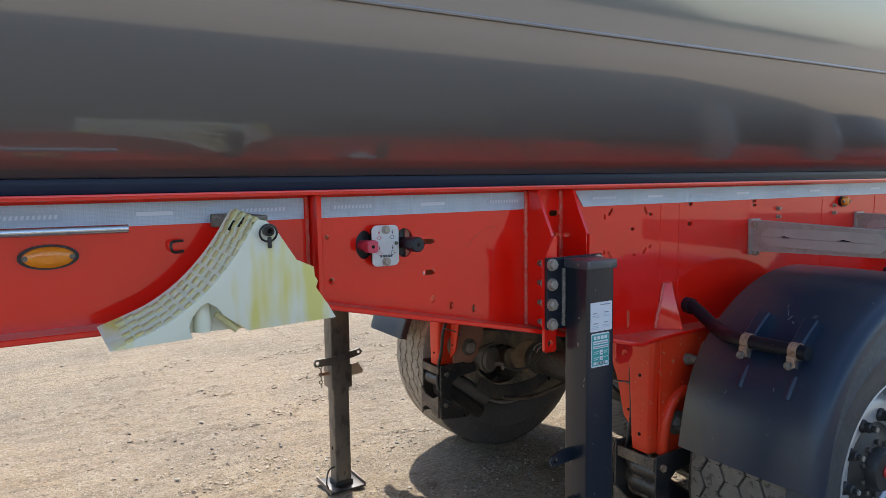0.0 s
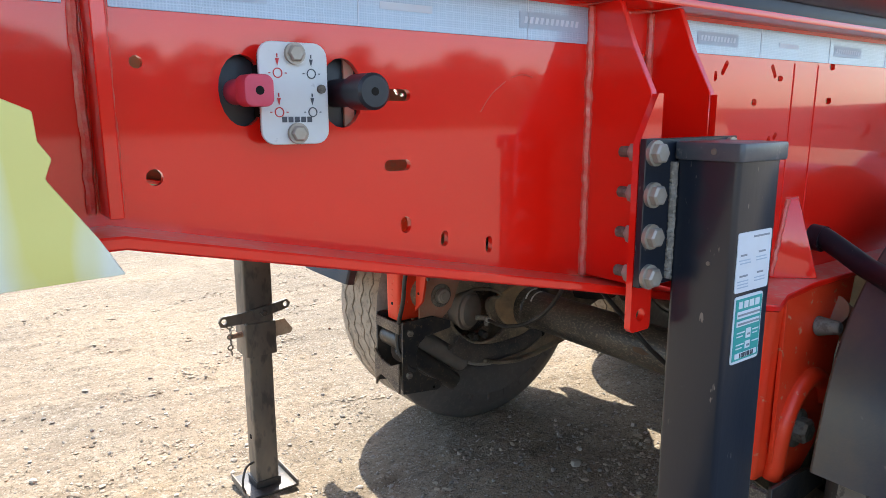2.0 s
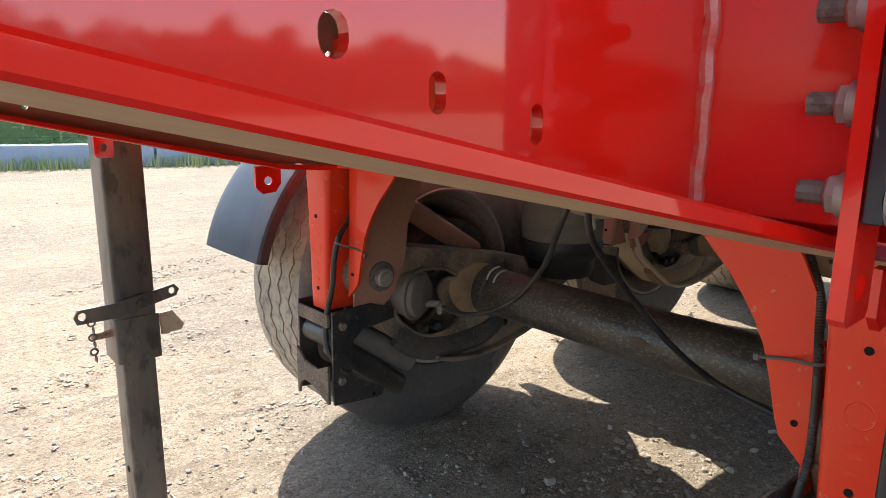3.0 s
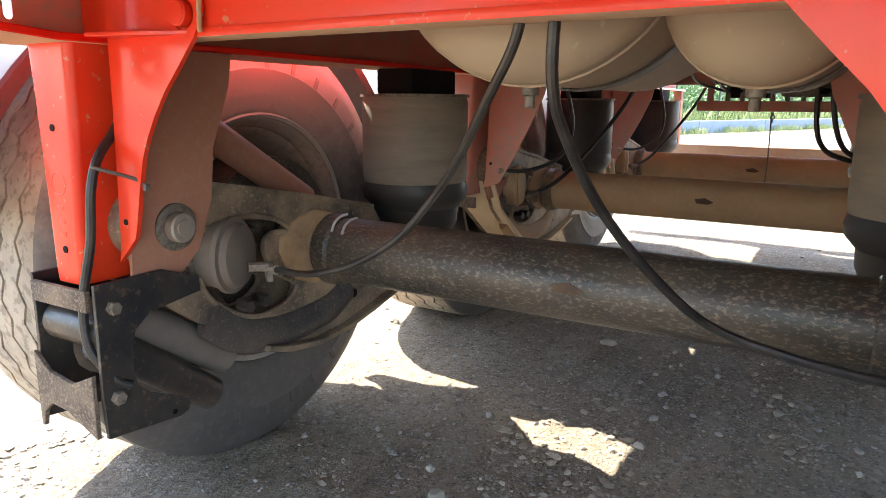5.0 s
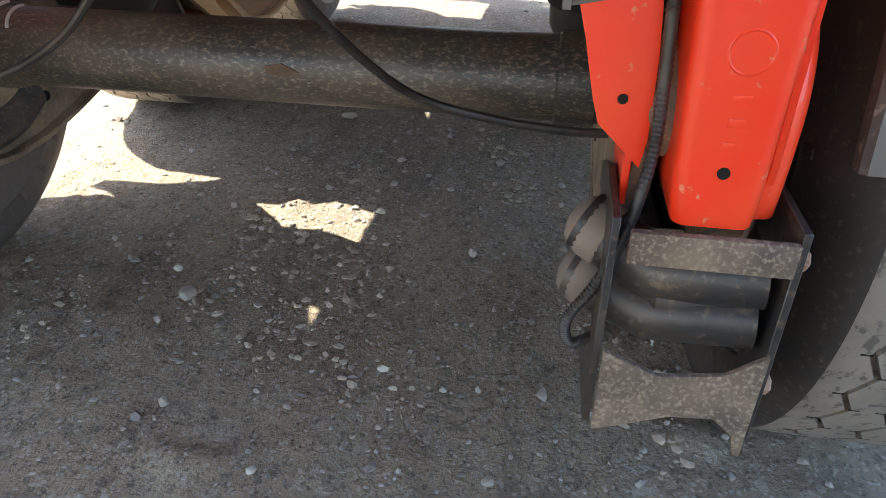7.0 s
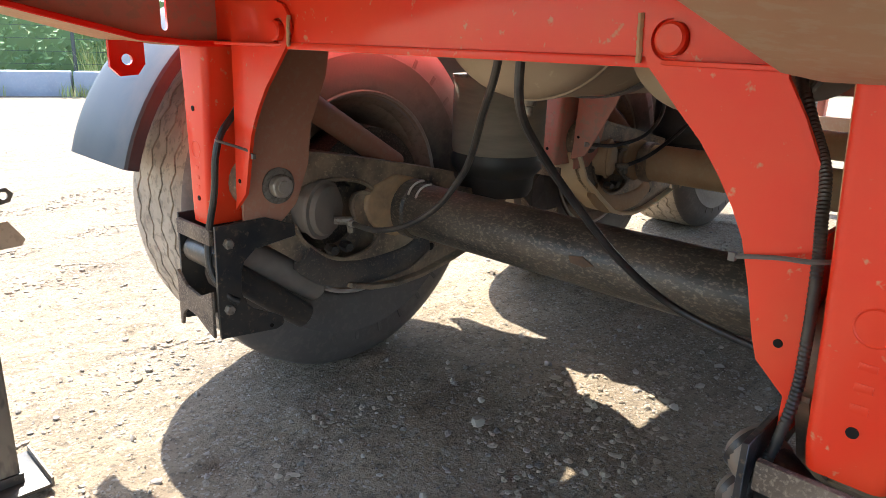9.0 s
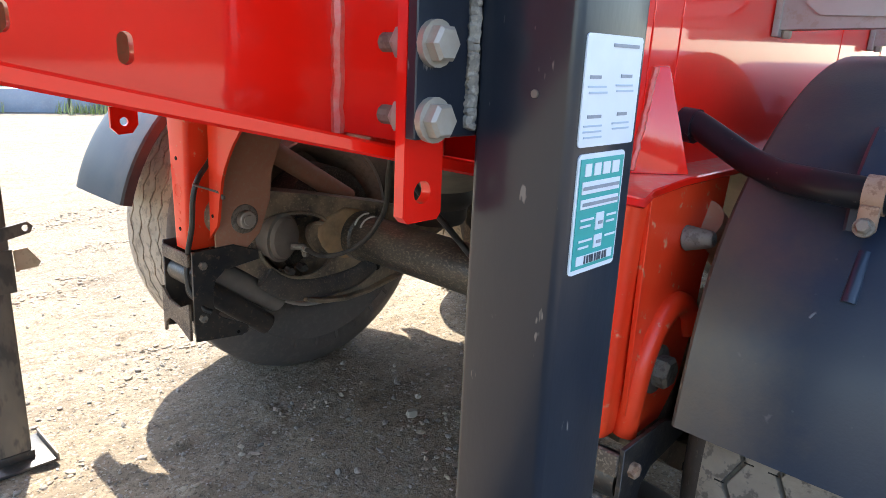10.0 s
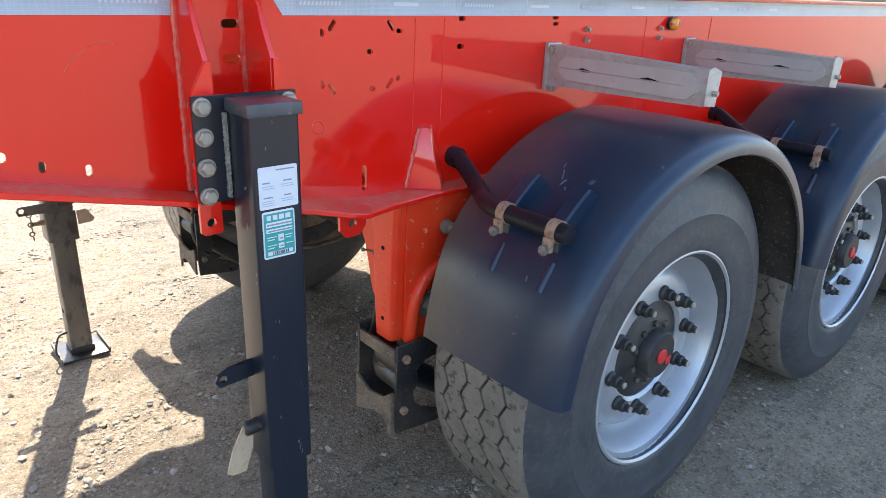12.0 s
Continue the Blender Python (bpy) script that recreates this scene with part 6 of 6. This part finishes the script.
def valve_block():
    v = thing("brake_modulator", (3.4, 2.0, 0.9), "dusty brake modulator with fittings on a rail under the frame", "brake modulator")
    part("rail", box(3.38, 3.44, 1.75, 2.32, 0.850, 0.885, 0.003), RED_FAR, v)
    part("rail_post", box(3.40, 3.42, 1.78, 1.80, 0.885, 1.30), RED_FAR, v)
    part("rail_post", box(3.40, 3.42, 2.27, 2.29, 0.885, 1.30), RED_FAR, v)
    part("valve_body", box(3.36, 3.50, 1.86, 2.05, 0.900, 1.02, 0.012), BARE, v)
    part("valve_body", box(3.38, 3.48, 2.09, 2.22, 0.895, 0.98, 0.010), INSIDE, v)
    rnd = random.Random(4)
    for i in range(9):
        y = 1.84 + 0.047 * i
        part("fitting", cyl((3.37, y, 0.885), (3.37, y, 0.92 + rnd.uniform(0, 0.03)), 0.008, 8), BOLT if i % 2 else BARE, v)
        part("air_line", tube([(3.37, y, 0.92), (3.30, y + rnd.uniform(-0.05, 0.05), 0.90 + rnd.uniform(0, 0.03)), (3.05, y + rnd.uniform(-0.12, 0.12), 0.94), (2.78, y + rnd.uniform(-0.1, 0.1), 0.98)], 0.005, 6, 5), HOSE, v)
    part("drain_cord", tube([(3.39, 2.075, 0.852), (3.392, 2.072, 0.70), (3.39, 2.075, 0.57)], 0.0022, 6, 4), BARE, v)
    for i in range(3):
        part("drain_ring", lathe([(0.006, -0.0015), (0.0085, 0), (0.006, 0.0015), (0.0045, 0)], (3.39, 2.07, 0.845 - 0.014 * i), (1, 0, 0) if i % 2 else (0, 1, 0), 10, True), BARE, v)


valve_block()
bumper = thing("rear_underrun_bar", (5.6, YC, 0.55), "dusty red rear underrun bar behind the last axle", "underrun bar")
part("bar", box(5.56, 5.68, 1.05, 3.48, 0.490, 0.610, 0.008), UNDER, bumper)
for y in (1.66, 2.83):
    part("bar_arm", box(5.58, 5.64, y, y + 0.05, 0.61, 0.957, 0.004), RED_FAR, bumper)

# body seam and wall ends
seam = [(x, 1.2925, 1.7945) for x in np.linspace(X0 + 0.16, X1 - 0.12, 40)]
part("seam", tube(seam, 0.0045, 8, 1), BODY, body)


# ---- yard edge: low concrete barrier, wire fence, hedge ----
EDGE_A, EDGE_B = Vector((-14.0, 20.7, 0)), Vector((46.0, -3.3, 0))
ALONG = (EDGE_B - EDGE_A).normalized()
BACK = Vector((-ALONG.y, ALONG.x, 0))
if BACK.y < 0:
    BACK = -BACK


def edge_box(s0, s1, d0, d1, z0, z1, w):
    bm = box(s0, s1, d0, d1, z0, z1, w)
    for v in bm.verts:
        v.co = EDGE_A + ALONG * v.co.x + BACK * v.co.y + Vector((0, 0, v.co.z))
    return bm


length = (EDGE_B - EDGE_A).length
wall = tagged(new("low_barrier"), "low grey concrete barrier along the yard edge", "barrier", kind="structure")
ORIGIN[wall.name], MIRROR[wall.name] = Vector((0, 0, 0)), False
s = 0.0
while s < length:
    part("block", edge_box(s, min(s + 3.96, length), 0.0, 0.42, -0.05, 0.37, 0.02), CONCRETE, wall)
    s += 4.0
fence = thing("wire_fence", EDGE_A + BACK * 0.9, "dark steel wire mesh fence behind the barrier", "fence")
for i in range(int(length / 2.5)):
    q = EDGE_A + ALONG * (2.5 * i) + BACK * 0.9
    part("post", cyl(q, q + Vector((0, 0, 1.75)), 0.03, 8), POST, fence)
wires = bmesh.new()
for z in np.arange(0.25, 1.75, 0.2):
    add(wires, tube([EDGE_A + BACK * 0.9 + Vector((0, 0, z)), EDGE_B + BACK * 0.9 + Vector((0, 0, z))], 0.005, 4, 1))
part("mesh_wire", wires, POST, fence)


def leaf_cloud(name, label, category, mat, n, where, size, seed):
    """Many small bent leaf quads."""
    rs = np.random.RandomState(seed)
    verts, faces = [], []
    for i in range(n):
        c = where(rs)
        L, W = size * rs.uniform(0.6, 1.4), size * rs.uniform(0.35, 0.6)
        d = Vector(rs.normal(size=3)).normalized()
        u = d.orthogonal().normalized() * W
        k = len(verts)
        n3 = d.cross(u).normalized() * L * 0.15
        verts += [tuple(c - d * L), tuple(c + u + n3), tuple(c + d * L), tuple(c - u + n3)]
        faces += [(k, k + 1, k + 2), (k, k + 2, k + 3)]
    me = bpy.data.meshes.new(name)
    me.from_pydata(verts, [], faces)
    me.materials.append(mat)
    tagged(new(name, me), label, category, kind="stuff")


def hedge_place(rs):
    s = rs.uniform(2, length - 2)
    top = 2.6 + 1.2 * noise.noise((s * 0.35, 0, 5)) + 0.5 * noise.noise((s * 1.3, 2, 5))
    h = top * rs.uniform(0, 1) ** 0.8
    d = 1.5 + 1.0 * noise.noise((s * 0.8, h * 0.9, 1)) * 0.7 + rs.uniform(0, 1.6)
    return EDGE_A + ALONG * s + BACK * d + Vector((0, 0, h))


leaf_cloud("hedge", "dense green bushes behind the fence", "hedge", LEAF, 52000, hedge_place, 0.062, 11)
core = bmesh.new()
add(core, edge_box(2, length - 2, 2.6, 3.2, 0, 1.6, 0.1))
single("hedge_core", core, LEAF, "dark inner branches of the bushes", "hedge", kind="stuff")


def wood_place(rs):
    """Crowns of an unseen far tree row across the yard, behind the walk, added for reflections."""
    x = rs.uniform(-75, 75)
    top = (5.2 + 1.6 * noise.noise((x * 0.16, 0, 3)) + 1.3 * noise.noise((x * 0.55, 1, 3))) * min(1.0, max(0.3, (62 - x) / 25))
    z = top * rs.uniform(0, 1) ** 0.75
    return Vector((x, -42 + 2.0 * noise.noise((x * 0.4, z * 0.5, 2)) + rs.uniform(-1.5, 1.5), z))


leaf_cloud("tree_row", "unseen dark green trees added behind the walk for reflections", "trees", WOOD_LEAF, 50000, wood_place, 0.24, 12)
# Solid boxes that close the sky gaps in the mirrored dark band.
row = bmesh.new()
for k in range(50):
    x = -75 + 3 * k
    h = (3.9 + 1.6 * noise.noise((x * 0.16, 0, 3)) + 1.0 * noise.noise((x * 0.55, 1, 3))) * min(1.0, max(0.3, (62 - x) / 25))
    add(row, box(x, x + 3.02, -43.2, -42.2, 0, h, 0.0))
single("tree_row_core", row, WOOD_LEAF, "unseen solid backing added behind the far trees", "trees", kind="stuff")


def blades(name, label, mat, n, where, seed, tall):
    rs = np.random.RandomState(seed)
    verts, faces = [], []
    for i in range(n):
        c, h = where(rs), tall * rs.uniform(0.35, 1.2)
        a, lean = rs.uniform(0, 6.28), rs.uniform(0.1, 0.6) * h
        side = Vector((math.cos(a), math.sin(a), 0)) * (0.004 + 0.012 * h)
        tip = Vector((-math.sin(a), math.cos(a), 0)) * lean
        k = len(verts)
        verts += [tuple(c - side), tuple(c + side), tuple(c + tip * 0.4 + side * 0.7 + Vector((0, 0, h * 0.6))), tuple(c + tip * 0.4 - side * 0.7 + Vector((0, 0, h * 0.6))), tuple(c + tip + Vector((0, 0, h)))]
        faces += [(k, k + 1, k + 2, k + 3), (k + 3, k + 2, k + 4)]
    me = bpy.data.meshes.new(name)
    me.from_pydata(verts, [], faces)
    me.materials.append(mat)
    tagged(new(name, me), label, "grass", kind="stuff")


def verge_place(rs):
    s = rs.uniform(2, length - 2)
    while noise.noise((s * 0.9, 0, 9)) + 0.35 * noise.noise((s * 4, 1, 9)) < rs.uniform(-0.35, 0.3):
        s = rs.uniform(2, length - 2)
    return EDGE_A + ALONG * s - BACK * (0.02 + 0.5 * rs.uniform(0, 1) ** 2)


blades("verge_grass", "dry green grass growing along the barrier", GRASS, 9000, verge_place, 21, 0.22)
blades("meadow_grass", "tall yellow-green grass behind the fence", GRASS, 16000, lambda rs: EDGE_A + ALONG * rs.uniform(20, length - 2) + BACK * rs.uniform(0.5, 3.0), 22, 0.75)


# ---- loose stones ----
def stone_mesh(seed, r):
    rnd = random.Random(seed)
    bm = bmesh.new()
    bmesh.ops.create_icosphere(bm, subdivisions=2, radius=1)
    facets = [Vector((rnd.gauss(0, 1), rnd.gauss(0, 1), rnd.gauss(0, 0.7))).normalized() for k in range(9)]
    o = Vector((rnd.uniform(0, 50), rnd.uniform(0, 50), 0))
    sx, sy, sz = rnd.uniform(0.8, 1.3), rnd.uniform(0.6, 0.9), rnd.uniform(0.35, 0.6)
    for v in bm.verts:
        v.co *= 1 + 0.22 * noise.noise(v.co * 1.3 + o) + 0.10 * noise.noise(v.co * 3.5 + o)
        for d in facets:
            over = v.co.dot(d) - 0.74
            if over > 0:
                v.co -= d * over
        v.co = Vector((v.co.x * sx, v.co.y * sy, v.co.z * sz)) * r
    a = rnd.uniform(0, 6.28)
    bmesh.ops.rotate(bm, verts=bm.verts, cent=(0, 0, 0), matrix=Matrix.Rotation(a, 3, "Z"))
    return bm


for i, (x, y, r) in enumerate(((3.145, 2.517, 0.045), (2.432, 2.219, 0.022), (2.836, 1.923, 0.022), (2.258, 1.938, 0.020), (1.943, 2.543, 0.038), (2.05, 2.62, 0.018), (1.62, 2.42, 0.020), (1.50, 2.20, 0.016),
                               (2.62, 2.05, 0.018), (2.95, 2.30, 0.016), (1.78, 2.05, 0.017), (1.25, 2.45, 0.020), (0.98, 2.15, 0.022), (1.42, 1.95, 0.024), (1.55, 1.82, 0.018), (2.15, 2.85, 0.014), (0.55, 2.95, 0.018), (0.30, 3.60, 0.022))):
    bm = stone_mesh(i + 40, r * 0.8)
    for v in bm.verts:
        v.co += Vector((x, y, relief(x, y) + r * 0.22))
    single("loose_stone", bm, STONE, "pale rounded stone lying on the gravel", "stone", group="loose stones", smooth=22)


def scatter(name, label, mat, spots, seed, smooth):
    """Angular lumps, each (x, y, r), joined into one mesh."""
    rs = np.random.RandomState(seed)
    bm = bmesh.new()
    bmesh.ops.create_icosphere(bm, subdivisions=1, radius=1)
    base = np.array([v.co[:] for v in bm.verts])
    tris = np.array([[v.index for v in f.verts] for f in bm.faces])
    bm.free()
    verts, faces, k = [], [], 0
    for x, y, r in spots:
        p = base * (1 + 0.22 * rs.normal(size=(len(base), 1))) * np.array([r * rs.uniform(0.8, 1.4), r * rs.uniform(0.7, 1.1), r * rs.uniform(0.4, 0.75)])
        a = rs.uniform(0, 6.28)
        c, s_ = math.cos(a), math.sin(a)
        verts.append(np.column_stack((p[:, 0] * c - p[:, 1] * s_ + x, p[:, 0] * s_ + p[:, 1] * c + y, p[:, 2] + relief(x, y) + r * 0.15)))
        faces.append(tris + k)
        k += len(base)
    me = bpy.data.meshes.new(name)
    me.from_pydata(np.concatenate(verts).tolist(), [], np.concatenate(faces).tolist())
    me.polygons.foreach_set("use_smooth", [smooth] * len(me.polygons))
    me.materials.append(mat)
    tagged(new(name, me), label, "gravel", kind="stuff")


def clod_spots(n, seed):
    """Lumps gathered along old wheel tracks."""
    rs = np.random.RandomState(seed)
    out = []
    while len(out) < n:
        x, y = rs.uniform(-1.6, 4.4), rs.uniform(1.0, 6.2)
        u, v = x * 0.94 + y * 0.34, y * 0.94 - x * 0.34
        m = noise.noise((u * 0.9, v * 4.2, 2)) + 0.6 * noise.noise((u * 5, v * 9, 6))
        if m > rs.uniform(0.22, 0.55):
            out.append((x, y, 0.003 + 0.010 * rs.uniform(0, 1) ** 2.5))
    return out


def gravel():
    rs = np.random.RandomState(5)
    bm = bmesh.new()
    bmesh.ops.create_icosphere(bm, subdivisions=1, radius=1)
    base = np.array([v.co[:] for v in bm.verts])
    tris = np.array([[v.index for v in f.verts] for f in bm.faces])
    bm.free()
    verts, faces, k = [], [], 0
    for i in range(22220):
        pale = i >= 22000
        if i < 4500:
            x, y = rs.uniform(0.0, 4.6), rs.uniform(0.6, 4.4)
        elif i < 14300:
            continue
        elif pale:
            x, y = rs.uniform(0.0, 4.6), rs.uniform(0.6, 4.4)
        else:
            x, y = rs.uniform(-2.5, 8), rs.uniform(-1, 10)
        r = 0.0026 + 0.011 * rs.uniform(0, 1) ** 6
        if i >= 16000:
            x, y, r = rs.uniform(0.7, 3.0), rs.uniform(1.5, 3.6), 0.0018 + 0.0035 * rs.uniform(0, 1) ** 2
        if pale:
            r = 0.0055 + 0.0055 * rs.uniform(0, 1) ** 2
        if noise.noise((x * 1.1, y * 1.1, 4)) < rs.uniform(-0.6, 0.35):
            r *= 0.6
        p = base * (1 + 0.25 * rs.normal(size=(len(base), 1)) * 0.8) * np.array([r * rs.uniform(0.8, 1.4), r * rs.uniform(0.7, 1.1), r * rs.uniform(0.45, 0.75)])
        a = rs.uniform(0, 6.28)
        c, s_ = math.cos(a), math.sin(a)
        q = np.column_stack((p[:, 0] * c - p[:, 1] * s_ + x, p[:, 0] * s_ + p[:, 1] * c + y, p[:, 2] + relief(x, y) + r * 0.25))
        verts.append(q)
        faces.append(tris + k)
        k += len(base)
    me = bpy.data.meshes.new("gravel_stones")
    me.from_pydata(np.concatenate(verts).tolist(), [], np.concatenate(faces).tolist())
    me.materials.append(PEBBLE)
    tagged(new("gravel_stones", me), "scattered small grey and tan pebbles", "gravel", kind="stuff")


gravel()
scatter("earth_clods", "crumbly tan earth clods along old wheel tracks", CLOD, clod_spots(6000, 15), 16, False)
